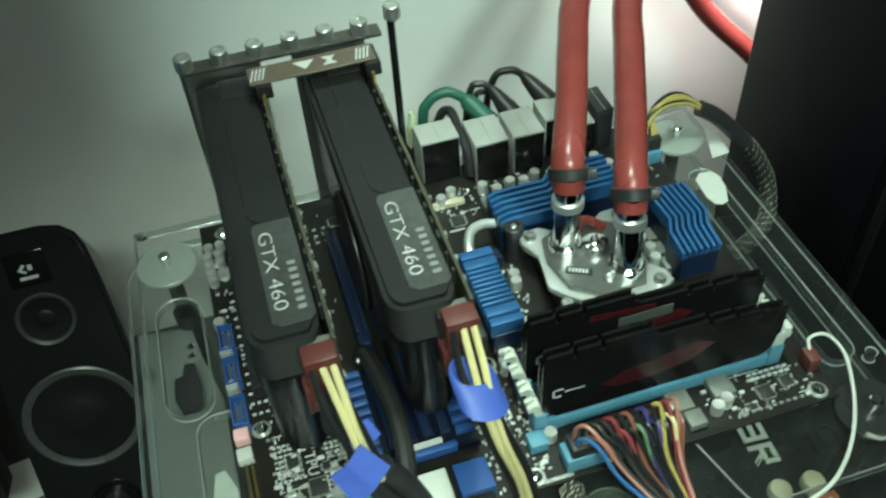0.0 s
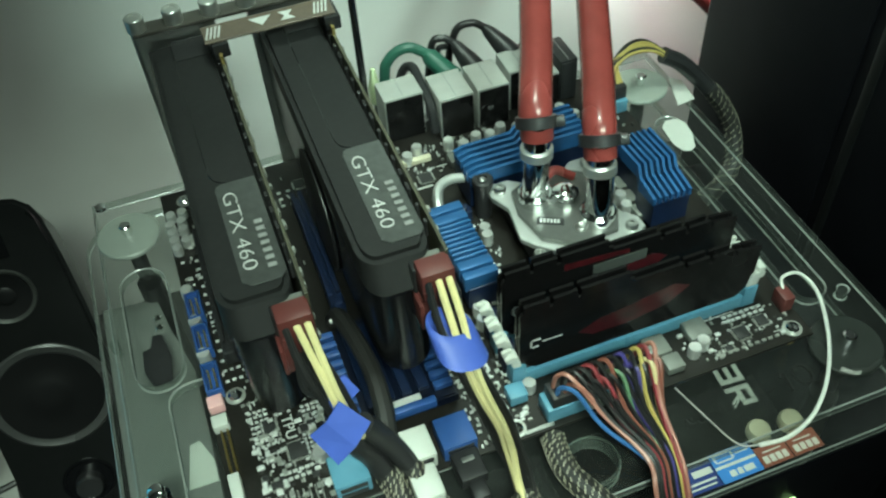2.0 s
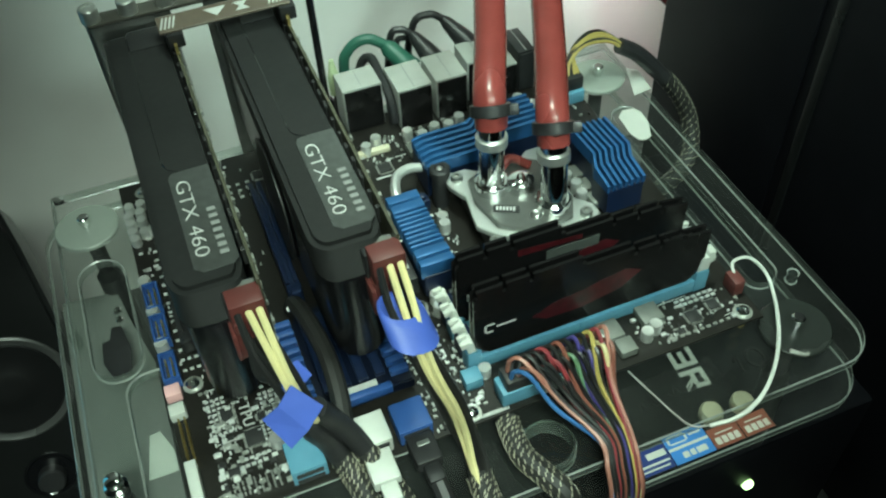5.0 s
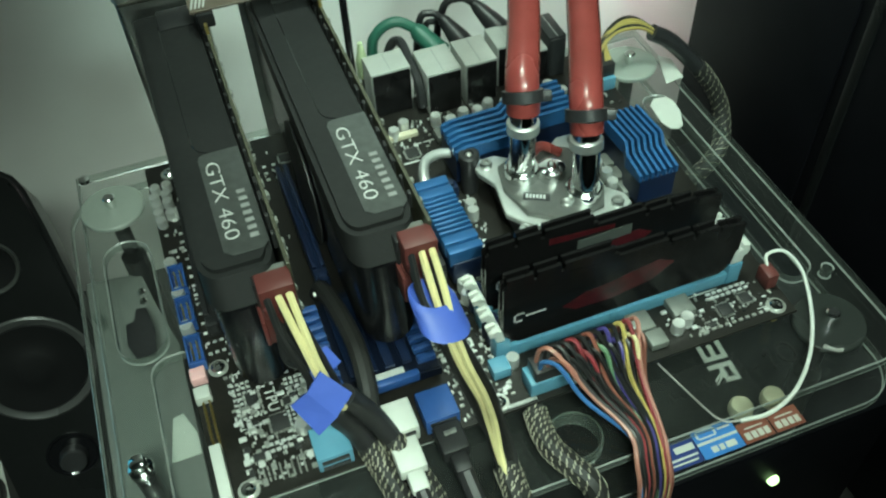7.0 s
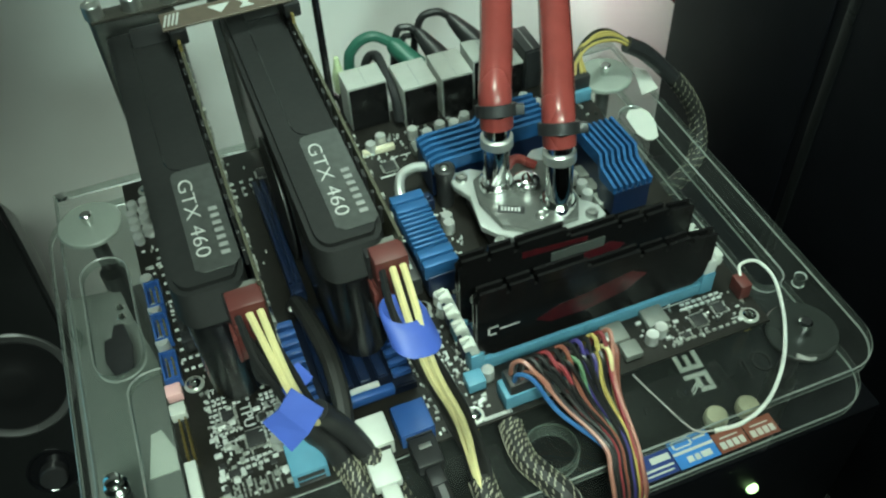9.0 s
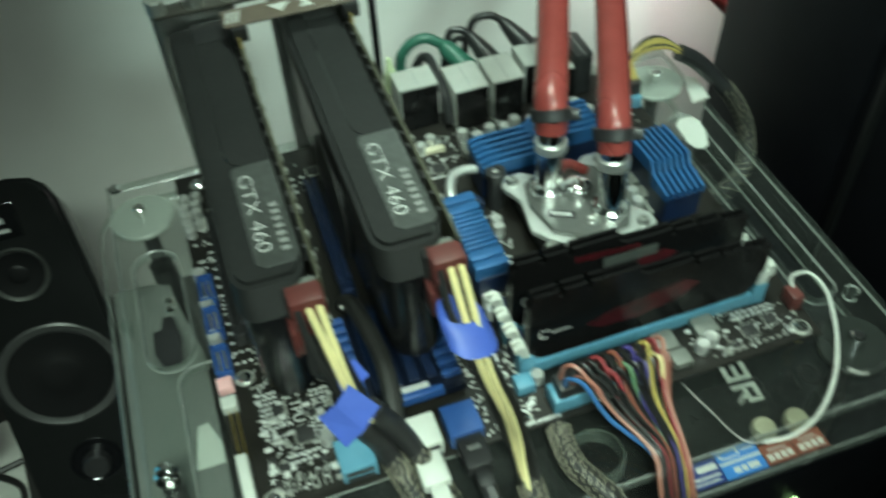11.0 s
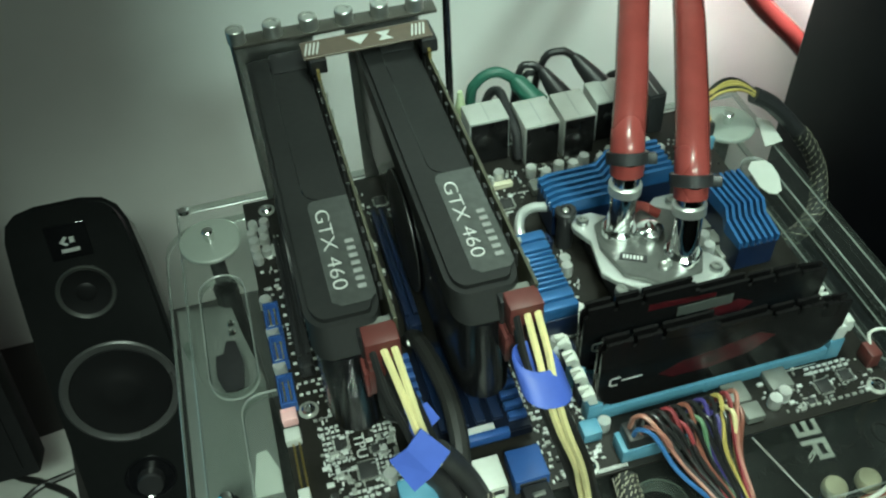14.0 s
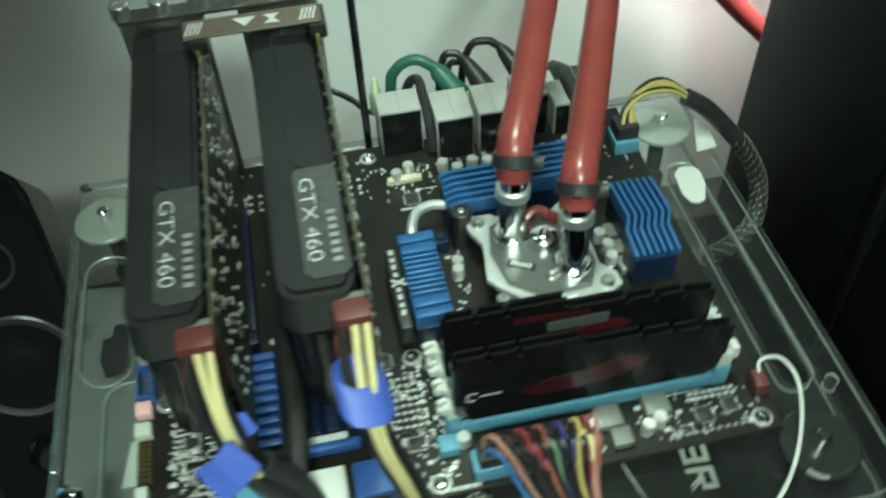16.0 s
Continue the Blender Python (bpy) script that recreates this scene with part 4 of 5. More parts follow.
# ---- memory ----
def memory_module(y, label):
    m = thing("memory_module", (0.2025, y, 0.006), label, "memory", "pair of memory modules")
    part("circuit_board", box(0.1365, 0.2685, y - 0.0006, y + 0.0006, 0.0055, 0.0360), PCB, m)
    teeth = [(0.1365, 0.0180), (0.1365, 0.0540), (0.1385, 0.0560)]
    x = 0.1385
    for w, g, h in ((0.0130, 0.0022, 0.0600), (0.0120, 0.0022, 0.0600), (0.0260, 0.0026, 0.0600), (0.0270, 0.0026, 0.0530), (0.0120, 0.0022, 0.0510), (0.0120, 0.0022, 0.0500)):
        teeth += [(x, h), (x + w, h), (x + w, h - 0.0050), (x + w + g, h - 0.0050)]
        x += w + g
    teeth += [(x, 0.0480), (0.2685, 0.0460), (0.2685, 0.0180), (0.2600, 0.0105), (0.1450, 0.0105)]
    for s in (-1, 1):
        bm = prism(teeth, 0.0, 0.0016, 0.0)
        turn(bm, Matrix(((1, 0, 0, 0), (0, 0, 1, y + (0.0022 if s > 0 else -0.0022) - 0.0008), (0, 1, 0, 0), (0, 0, 0, 1))))
        sp = part("heat_spreader", bm, RAMBLK, m, "black finned heat spreader", smooth=0)
        yy = y + s * 0.0031
        if s < 0:
            for ol, mat in (([(0.1680, 0.0270), (0.1760, 0.0220), (0.1960, 0.0215), (0.2180, 0.0260), (0.2290, 0.0350), (0.2200, 0.0400), (0.2080, 0.0380), (0.1960, 0.0350), (0.1800, 0.0330)], RAMRED), ([(0.1700, 0.0490), (0.2060, 0.0470), (0.2060, 0.0500), (0.1700, 0.0535)], RAMRED if y > -0.2 else RAMBLK)):
                q = prism(ol, 0.0, 0.0003)
                part("stripe", turn(q, Matrix(((1, 0, 0, 0), (0, 0, 1, yy - 0.00015), (0, 1, 0, 0), (0, 0, 0, 1)))), mat, sp, smooth=0)
            for k, (a, b, c, d) in enumerate(((0.1430, 0.1465, 0.0270, 0.0279), (0.1420, 0.1430, 0.0279, 0.0325), (0.1430, 0.1475, 0.0325, 0.0334), (0.1485, 0.1590, 0.0298, 0.0306))):
                part("logo_mark", box(a, b, yy - 0.0003, yy, c, d), SILVERPRINT, sp)
    part("top_rib", box(0.1440, 0.2610, y - 0.0012, y + 0.0012, 0.036, 0.0450, 0.0004), RAMBLK, m)
    if y > -0.195:
        part("label", box(0.186, 0.216, y - 0.0036, y - 0.0031, 0.039, 0.0460), LABELG, m, "grey paper label")
    return m


memory_module(DY[0], "black finned memory module with red stripe")
memory_module(DY[2], "black finned memory module with red stripe and grey label")

# ---- processor water block ----
CX, CY = 0.2015, -0.1285
block = thing("water_block", (CX, CY, 0.0), "chrome water block with two hose fittings on the processor", "water block")
part("base", box(CX - 0.026, CX + 0.026, CY - 0.026, CY + 0.026, 0.0022, 0.0165, 0.002), BLACK, block, "black block body")
ol = [(0.1680, -0.0940), (0.1820, -0.0940), (0.1900, -0.1000), (0.2140, -0.1000), (0.2220, -0.0940), (0.2360, -0.0940), (0.2370, -0.1070), (0.2305, -0.1160), (0.2300, -0.1420), (0.2370, -0.1500), (0.2375, -0.1580), (0.2300, -0.1625), (0.1960, -0.1625), (0.1880, -0.1590), (0.1760, -0.1480), (0.1700, -0.1400), (0.1735, -0.1160), (0.1680, -0.1040)]
part("mounting_frame", prism(ol, 0.0170, 0.0212, 0.0005), ALU, block, "silver mounting frame")
top = part("top_plate", prism([(0.1790, -0.1070), (0.1890, -0.1025), (0.2150, -0.1025), (0.2265, -0.1110), (0.2275, -0.1440), (0.2210, -0.1570), (0.1960, -0.1590), (0.1800, -0.1470), (0.1755, -0.1240)], 0.0213, 0.0250, 0.0005), DARKSTEEL, block, "grey steel top plate")
for k in range(4):
    a = radians(45 + 90 * k)
    s = part("spring_screw", lathe([(0.0036, 0), (0.0036, 0.002), (0.0030, 0.0032), (0.0016, 0.0032), (0.0012, 0.0022)], (CX + 0.0005 + 0.0392 * math.cos(a), CY + 0.0392 * math.sin(a), 0.0213), n=16), STEEL, block)
part("cover_screw", lathe([(0.0032, 0), (0.0032, 0.0016), (0.0024, 0.0024), (0.001, 0.0016)], (CX + 0.0005, CY - 0.0205, 0.0246), n=14), STEEL, block)
bd = part("maker_badge", turn(box(-0.0075, 0.0075, -0.0028, 0.0028, 0.0246, 0.0254, 0.0003), Matrix.Translation((0.1890, -0.1380, 0)) @ Matrix.Rotation(radians(-28), 4, "Z")), BLACK, block, "small black badge")
for k in range(6):
    part("print_bar", turn(box(-0.0058 + 0.0019 * k, -0.0046 + 0.0019 * k, -0.0014, 0.0014, 0.0254, 0.0256), Matrix.Translation((0.1890, -0.1380, 0)) @ Matrix.Rotation(radians(-28), 4, "Z")), SILVERPRINT, bd)
# pale round reflection on the top plate, added as a chrome dome
part("dome", lathe([(0.0085, 0), (0.0085, 0.003), (0.0075, 0.0065), (0.005, 0.0085), (0.002, 0.0092)], (0.2040, -0.1250, 0.0246), n=24), CHROME, block, "polished dome standing in for a pale round reflection")
# red reflection on the block, modelled as a short bent tube
part("red_cap", tube([(0.196, -0.110, 0.026), (0.206, -0.106, 0.030), (0.216, -0.112, 0.026)], 0.0028, 10), TUBE, block, "short red tube standing in for a red reflection")
part("bent_arm", tube([(0.166, -0.078, 0.020), (0.1690, -0.0900, 0.0205), (0.1770, -0.1000, 0.0205)], 0.0012, 6), ALU, block)
for (bx, by), pts in (((0.1885, -0.1190), [(0.1885, -0.1190, 0.0246), (0.1880, -0.1200, 0.040), (0.1880, -0.1195, 0.052), (0.1885, -0.1185, 0.066), (0.1890, -0.1170, 0.0800)]), ((0.2135, -0.1460), [(0.2135, -0.1460, 0.0246), (0.2140, -0.1455, 0.038), (0.2145, -0.1435, 0.050), (0.2150, -0.1405, 0.064), (0.2155, -0.1380, 0.078)])):
    f = part("fitting", tube(pts, 0.0074, 20, 5), CHROME, block, "polished chrome angled hose fitting")
    part("foot_ring", lathe([(0.0095, 0), (0.0100, 0.0006), (0.0100, 0.0066), (0.0090, 0.0074)], (bx, by, 0.0246), n=28), CHROME, f)
    d = (Vector(pts[3]) - Vector(pts[2])).normalized()
    part("collar", lathe([(0.0082, 0), (0.0090, 0.0006), (0.0090, 0.0056), (0.0082, 0.0062)], Vector(pts[2]) + d * 0.006, d, 28), NICKEL, f)


# ---- red hoses ----
def hose(pts, clamp, label):
    h = thing("hose", pts[0], label, "hose", "red coolant hoses")
    part("tube", tube(pts, 0.0090, 20, 8), TUBE, h, "translucent red tubing")
    a, d = Vector(clamp[0]), (Vector(clamp[1]) - Vector(clamp[0])).normalized()
    c = part("clamp", lathe([(0.0094, 0), (0.0112, 0.0004), (0.0112, 0.0066), (0.0094, 0.0070)], a, d, 14), BLACK, h, "black plastic hose clamp")
    part("clamp_ear", turn(box(0.0090, 0.0150, -0.004, 0.004, 0.000, 0.0056, 0.0006), Matrix.Translation(a) @ Vector((0, 0, 1)).rotation_difference(d).to_matrix().to_4x4() @ Matrix.Rotation(radians(-20), 4, "Z")), BLACK, c)


hose([(0.1886, -0.1180, 0.0700), (0.1892, -0.1160, 0.0765), (0.1910, -0.1100, 0.0850), (0.2050, -0.0800, 0.0960), (0.2200, -0.0450, 0.1080), (0.2380, -0.0080, 0.1180), (0.2800, 0.0550, 0.1280), (0.3250, 0.1100, 0.1120), (0.3800, 0.1450, 0.0500), (0.4350, 0.1520, -0.0280), (0.4950, 0.1500, -0.0900), (0.5600, 0.1450, -0.1700), (0.6000, 0.1400, -0.2880)], ((0.1891, -0.1165, 0.0752), (0.1903, -0.1122, 0.0822)), "translucent red hose rising from the water block")
hose([(0.2150, -0.1405, 0.0655), (0.2157, -0.1375, 0.0720), (0.2180, -0.1310, 0.0800), (0.2340, -0.0950, 0.0900), (0.2530, -0.0500, 0.1020), (0.2720, -0.0080, 0.1100), (0.3150, 0.0600, 0.1250), (0.3700, 0.1150, 0.1150), (0.4350, 0.1500, 0.0620), (0.5050, 0.1600, -0.0200), (0.5700, 0.1550, -0.1200), (0.6300, 0.1450, -0.2880)], ((0.2155, -0.1382, 0.0706), (0.2170, -0.1335, 0.0776)), "translucent red hose rising from the water block")


# ---- cables ----
def cable(name, label, at):
    return thing(name, at, label, "cable")


def wire(pts, mat, parent, r=0.00125, name="wire", n=6):
    return part(name, tube(pts, r, n, 5), mat, parent)


def braid(pts, r, parent, seed):
    """A dark sleeve with pale flecks woven round it."""
    core = part("braided_sleeve", tube(pts, r, 10, 6), SLEEVE, parent, "black braided sleeve with pale flecks")
    path = smooth_path(pts, 14)
    rg = random.Random(seed)
    bms = []
    for i in range(1, len(path) - 1):
        d = (path[i + 1] - path[i - 1]).normalized()
        s = d.cross(Vector((0.3, 0.2, 0.9))).normalized()
        u = d.cross(s)
        for k in range(4):
            a = 2 * math.pi * (k / 4) + i * 0.42 + rg.uniform(-0.15, 0.15)
            nrm = s * math.cos(a) + u * math.sin(a)
            tan = (d * 0.8 + d.cross(nrm) * 0.6).normalized()
            m = Matrix.Translation(path[i] + nrm * r) @ Matrix((tan, nrm.cross(tan), nrm)).transposed().to_4x4()
            bms.append(turn(box(-0.0011, 0.0011, -0.0003, 0.0003, -0.0001, 0.0002), m))
    part("fleck_weave", join(*bms), BRAID, core, smooth=0)


def card_cable(dx, path, tape, seed, label):
    c = cable("power_cable", label, path[0])
    x, y, z = path[0]
    plug = part("plug", join(box(x - 0.0075, x + 0.0075, y - 0.0020, y + 0.0090, z - 0.0075, z + 0.0085, 0.0010), box(x - 0.0072, x - 0.0030, y - 0.0035, y + 0.008, z - 0.0070, z - 0.0010, 0.0006)), MAROON, c, "red-brown six-pin plug")
    part("plug", join(box(x - 0.0080, x + 0.0070, y - 0.0000, y + 0.0090, z - 0.0280, z - 0.0085, 0.0010), box(x - 0.0095, x - 0.0075, y - 0.002, y + 0.008, z - 0.026, z - 0.010, 0.0006)), MAROON, c, "red-brown six-pin plug")
    rg = random.Random(seed)
    for k in range(6):
        ox, oz = (-0.0046, 0, 0.0046)[k % 3], (0.0034, -0.0034)[k // 3]
        pts = [(x + ox, y - 0.001, z + oz)]
        for i, p in enumerate(path[1:]):
            w = 0.28 * i
            qx, qz = ox * math.cos(w) - oz * math.sin(w), ox * math.sin(w) + oz * math.cos(w)
            sq = 1.0 if i == 0 else 0.75
            pts.append((p[0] + qx * sq + rg.uniform(-1, 1) * 0.0009, p[1] - qz * 0.75 + rg.uniform(-1, 1) * 0.0007, p[2] + qz * 0.5))
        wire(pts, YELLOW if k in (1, 2) else BWIRE, c, 0.0017)
    for k in range(4):
        ox = -0.003 + 0.0022 * k
        pts = [(x + ox, y + 0.001, z - 0.018 + rg.uniform(-0.004, 0.004)), (x + ox - 0.001, y - 0.012, z - 0.026)]
        for p in path[2:]:
            pts.append((p[0] + ox * 0.8, p[1] + 0.0040, p[2] - 0.004))
        wire(pts, BWIRE, c, 0.0017)
    return c


c2 = card_cable(0, [(0.0985, -0.2130, 0.0960), (0.0970, -0.2290, 0.0915), (0.0980, -0.2415, 0.0810), (0.1015, -0.2500, 0.0660), (0.1085, -0.2550, 0.0430), (0.1125, -0.2560, 0.0220), (0.1150, -0.2640, 0.0060), (0.1140, -0.2760, 0.0000)], None, 3, "black and yellow card power cable wrapped in blue tape")
braid([(0.1142, -0.2700, 0.0010), (0.1140, -0.2800, -0.0015), (0.1140, -0.2920, -0.0060), (0.1140, -0.2990, -0.0300), (0.1130, -0.2960, -0.0900)], 0.0062, c2, 5)
c1 = card_cable(0, [(0.0370, -0.2130, 0.0960), (0.0390, -0.2280, 0.0900), (0.0430, -0.2370, 0.0740), (0.0480, -0.2400, 0.0480)], None, 4, "black and yellow card power cable with a blue tape flag")
part("heat_shrink", tube([(0.0440, -0.2385, 0.0520), (0.0480, -0.2370, 0.0340), (0.0530, -0.2360, 0.0200), (0.0570, -0.2400, 0.0080)], 0.0052, 12), BLACK, c1, "black heat-shrink sleeve")
part("heat_shrink", tube([(0.0520, -0.2370, 0.0500), (0.0580, -0.2350, 0.0340), (0.0640, -0.2360, 0.0200), (0.0690, -0.2410, 0.0080)], 0.0052, 12), BLACK, c1, "black heat-shrink sleeve")
braid([(0.0570, -0.2400, 0.0085), (0.0600, -0.2480, 0.0010), (0.0630, -0.2620, -0.0020), (0.0650, -0.2800, -0.0030), (0.0660, -0.2960, -0.0120), (0.0660, -0.3000, -0.0500)], 0.0055, c1, 6)
braid([(0.0690, -0.2410, 0.0085), (0.0730, -0.2500, 0.0010), (0.0770, -0.2640, -0.0020), (0.0790, -0.2800, -0.0030), (0.0800, -0.2960, -0.0120), (0.0800, -0.3000, -0.0500)], 0.0055, c1, 7)


def tape_wrap(parent, top, low, rx, ry, flare):
    """A loose loop of tape round a cable, open at both ends."""
    bm = bmesh.new()
    a, b = Vector(top), Vector(low)
    n = 28
    rows = []
    for t, q in ((-0.10, 0.84), (-0.02, 0.95), (0.1, 1.0), (0.5, 1.0), (1.0, 1.0), (1.06, 0.9)):
        c = a.lerp(b, t)
        g = (1 + flare * (t - 0.5)) * q
        rows.append([bm.verts.new((c.x + rx * g * math.copysign(abs(math.cos(2 * math.pi * k / n)) ** 0.8, math.cos(2 * math.pi * k / n)), c.y + ry * q * math.sin(2 * math.pi * k / n), c.z - 0.25 * rx * math.cos(2 * math.pi * k / n))) for k in range(n)])
    for r0, r1 in zip(rows, rows[1:]):
        for k in range(n):
            bm.faces.new((r0[k], r0[(k + 1) % n], r1[(k + 1) % n], r1[k]))
    bmesh.ops.recalc_face_normals(bm, faces=bm.faces[:])
    bmesh.ops.solidify(bm, geom=bm.faces[:], thickness=0.0005)
    return part("tape", bm, TAPE, parent, "blue tape wrapped round the wires")


tape_wrap(c2, (0.0964, -0.2312, 0.0905), (0.0978, -0.2412, 0.0822), 0.0104, 0.0098, 0.06)
# a folded flag of tape round the other cable
for pts, off in ((((0.0290, 0.0665), (0.0440, 0.0810), (0.0540, 0.0620), (0.0365, 0.0430)), 0.0), (((0.0400, 0.0790), (0.0500, 0.0760), (0.0540, 0.0640), (0.0400, 0.0560)), 0.0150)):
    bm = bmesh.new()
    base = -0.2505 + off
    pts = [(x, 0.070 + 0.66 * (z - 0.062)) for x, z in pts]
    vs = [bm.verts.new((x, base + 0.50 * (z - 0.070), z)) for x, z in pts]
    mids = bm.verts.new(((pts[0][0] + pts[1][0]) / 2, base + 0.50 * ((pts[0][1] + pts[1][1]) / 2 - 0.070) - 0.0022, (pts[0][1] + pts[1][1]) / 2)), bm.verts.new(((pts[2][0] + pts[3][0]) / 2, base + 0.50 * ((pts[2][1] + pts[3][1]) / 2 - 0.070) - 0.0016, (pts[2][1] + pts[3][1]) / 2))
    bm.faces.new((vs[0], mids[0], mids[1], vs[3]))
    bm.faces.new((mids[0], vs[1], vs[2], mids[1]))
    bmesh.ops.recalc_face_normals(bm, faces=bm.faces[:])
    bmesh.ops.solidify(bm, geom=bm.faces[:], thickness=0.0006)
    part("tape", bm, TAPE, c1, "blue tape flag", smooth=0)

# main power loom
loom = cable("main_power_cable", "fan of coloured wires from the main power plug", (0.17, -0.235, 0.012))
part("plug", box(0.1425, 0.1965, -0.2405, -0.2295, 0.0106, 0.0185, 0.0010), BLACK, loom, "black plug")
hues = (OWIRE, BWIRE, BWIRE, RWIRE, BWIRE, BRWIRE, BWIRE, VWIRE, BWIRE, GOLDWIRE, RWIRE, OWIRE, BLWIRE, OWIRE, BWIRE, BWIRE, RWIRE, BWIRE, GWIRE, BWIRE, VWIRE, BWIRE, YELLOW, BRWIRE)
rg = random.Random(21)
for k, mat in enumerate(hues):
    row, i = divmod(k, 12)
    x = 0.1455 + 0.0043 * i
    y = -0.2330 if row == 0 else -0.2375
    ex = 0.1745 + 0.0014 * i + rg.uniform(-0.0008, 0.0008) + 0.001 * row
    lift = 0.0310 - 0.0040 * row
    pts = [(x, y, 0.0175), (x + 0.0012, y - 0.0015, lift - 0.002), (x + 0.0060 - 0.0003 * i, y - 0.0065 - 0.002 * row, lift), (x * 0.45 + ex * 0.55 + rg.uniform(-0.002, 0.002), -0.2560 - 0.002 * row, 0.0150 - 0.005 * row + rg.uniform(-0.002, 0.002)), (ex, -0.2770, 0.0035 - 0.004 * row), (ex - 0.002, -0.2900, -0.0030 - 0.004 * row), (ex - 0.002, -0.2980, -0.0300), (ex - 0.001, -0.2940, -0.1200)]
    wire(pts, mat, loom, 0.0012)

# processor power cable at the far corner
eps = cable("power_cable", "yellow and black processor power cable in a braided sleeve", (0.284, -0.036, 0.011))
part("power_socket", box(0.2740, 0.2895, -0.0450, -0.0270, 0.0004, 0.0100, 0.0008), LBLUE, board, "pale blue processor power socket")
part("plug", box(0.2750, 0.2890, -0.0430, -0.0290, 0.0101, 0.0200, 0.0012), BLACK, eps, "black eight-pin plug")
for k in range(8):
    ox, oy = 0.0016 * (k % 4) - 0.0024, 0.0032 * (k // 4) - 0.0016
    m = 0.0015 * (k % 4)
    wire([(0.2800 + 1.6 * ox + 0.003, -0.0370 + oy, 0.0190), (0.2860 + ox, -0.0310 + oy + m, 0.0265 + 0.3 * ox), (0.2990 + ox, -0.0250 + oy + m, 0.0305 + m * 0.6), (0.3150, -0.0240 + oy + m, 0.0280 + m * 0.6), (0.3290, -0.0270 + oy, 0.0190 + m * 0.4)], GOLDWIRE if k in (0, 2, 3, 5) else BWIRE, eps, 0.0013)
part("heat_shrink", tube([(0.3240, -0.0260, 0.0225), (0.3360, -0.0290, 0.0150), (0.3480, -0.0320, 0.0030), (0.3600, -0.0350, -0.0110)], 0.0056, 12), BLACK, eps, "black heat-shrink sleeve")
braid([(0.3590, -0.0350, -0.0090), (0.3720, -0.0380, -0.0270), (0.3800, -0.0460, -0.0480), (0.3740, -0.0600, -0.0680), (0.3500, -0.0720, -0.0760), (0.3100, -0.0800, -0.0760)], 0.0060, eps, 9)

# sleeved cable beside the chrome ring, between the sheets
gr = cable("braided_cable", "black braided cable lying on the clear sheet", (0.14, -0.24, -0.009))
braid([(0.1400, -0.2460, -0.0035), (0.1385, -0.2560, -0.0035), (0.1390, -0.2680, -0.0035), (0.1440, -0.2800, -0.0040), (0.1500, -0.2920, -0.0090), (0.1520, -0.2980, -0.0400)], 0.0058, gr, 12)

# drive cables at the front sockets
dc = cable("drive_cable", "white and black drive cable plug in a front socket", (0.074, -0.243, 0.005))
part("plug", join(box(0.0665, 0.0800, -0.2600, -0.2426, 0.0010, 0.0085, 0.0012), box(0.0690, 0.0775, -0.2700, -0.2600, 0.0020, 0.0075, 0.0012)), WHITE, dc, "white plug")
part("lead", tube([(0.0733, -0.2690, 0.0045), (0.0740, -0.2800, 0.0000), (0.0745, -0.2930, -0.0060), (0.0745, -0.3000, -0.0500)], 0.0034, 8), BLACK, dc)
dc = cable("drive_cable", "black drive cable plug in a blue front socket", (0.0945, -0.243, 0.005))
part("plug", join(box(0.0880, 0.1015, -0.2590, -0.2426, 0.0010, 0.0095, 0.0015), box(0.0905, 0.0990, -0.2690, -0.2590, 0.0020, 0.0085, 0.0015)), BLACK, dc, "black plug")
part("clip", box(0.0920, 0.0980, -0.2500, -0.2475, 0.0095, 0.0103, 0.0003), STEEL, dc)
part("lead", tube([(0.0948, -0.2680, 0.0050), (0.0955, -0.2800, 0.0000), (0.0960, -0.2930, -0.0060), (0.0960, -0.3000, -0.0500)], 0.0042, 8), BLACK, dc)

dc = cable("drive_lead", "thick black lead running over the chipset heatsink", (0.064, -0.15, 0.012))
part("lead", tube([(0.0600, -0.1400, 0.0040), (0.0615, -0.1520, 0.0200), (0.0640, -0.1750, 0.0300), (0.0660, -0.2000, 0.0330), (0.0650, -0.2200, 0.0310), (0.0625, -0.2345, 0.0240)], 0.0046, 10), SLEEVE, dc)
part("tab", box(0.0560, 0.0660, -0.1565, -0.1535, 0.0205, 0.0225, 0.0008), WHITE, dc, "pale cable tie")

# thin leads
ww = cable("white_wire", "thin white wire looping over the bench corner", (0.286, -0.222, 0.0))
part("plug", box(0.2825, 0.2890, -0.2270, -0.2170, 0.0004, 0.0110, 0.0008), MAROON, ww, "red-brown two-pin plug")
part("wire", tube([(0.2860, -0.2200, 0.0100), (0.2890, -0.2140, 0.0130), (0.3000, -0.2140, 0.0110), (0.3055, -0.2240, 0.0050), (0.3010, -0.2410, -0.0010), (0.2900, -0.2590, -0.0030), (0.2760, -0.2740, -0.0030), (0.2600, -0.2850, -0.0030), (0.2440, -0.2895, -0.0035), (0.2300, -0.2875, -0.0050)], 0.0014, 8, 8, radii=lambda t: 0.0008 + 0.0003 * min(1, 1.6 * t)), WWIRE, ww)
part("thin_end", tube([(0.2300, -0.2875, -0.0050), (0.2210, -0.2820, -0.0060), (0.2150, -0.2600, -0.0070), (0.2110, -0.2420, -0.0080)], 0.0005, 6), GRWIRE, ww)
part("tail", tube([(0.2925, -0.2660, -0.0045), (0.2980, -0.2700, -0.0060), (0.3040, -0.2700, -0.0080)], 0.0011, 6), GRWIRE, ww)

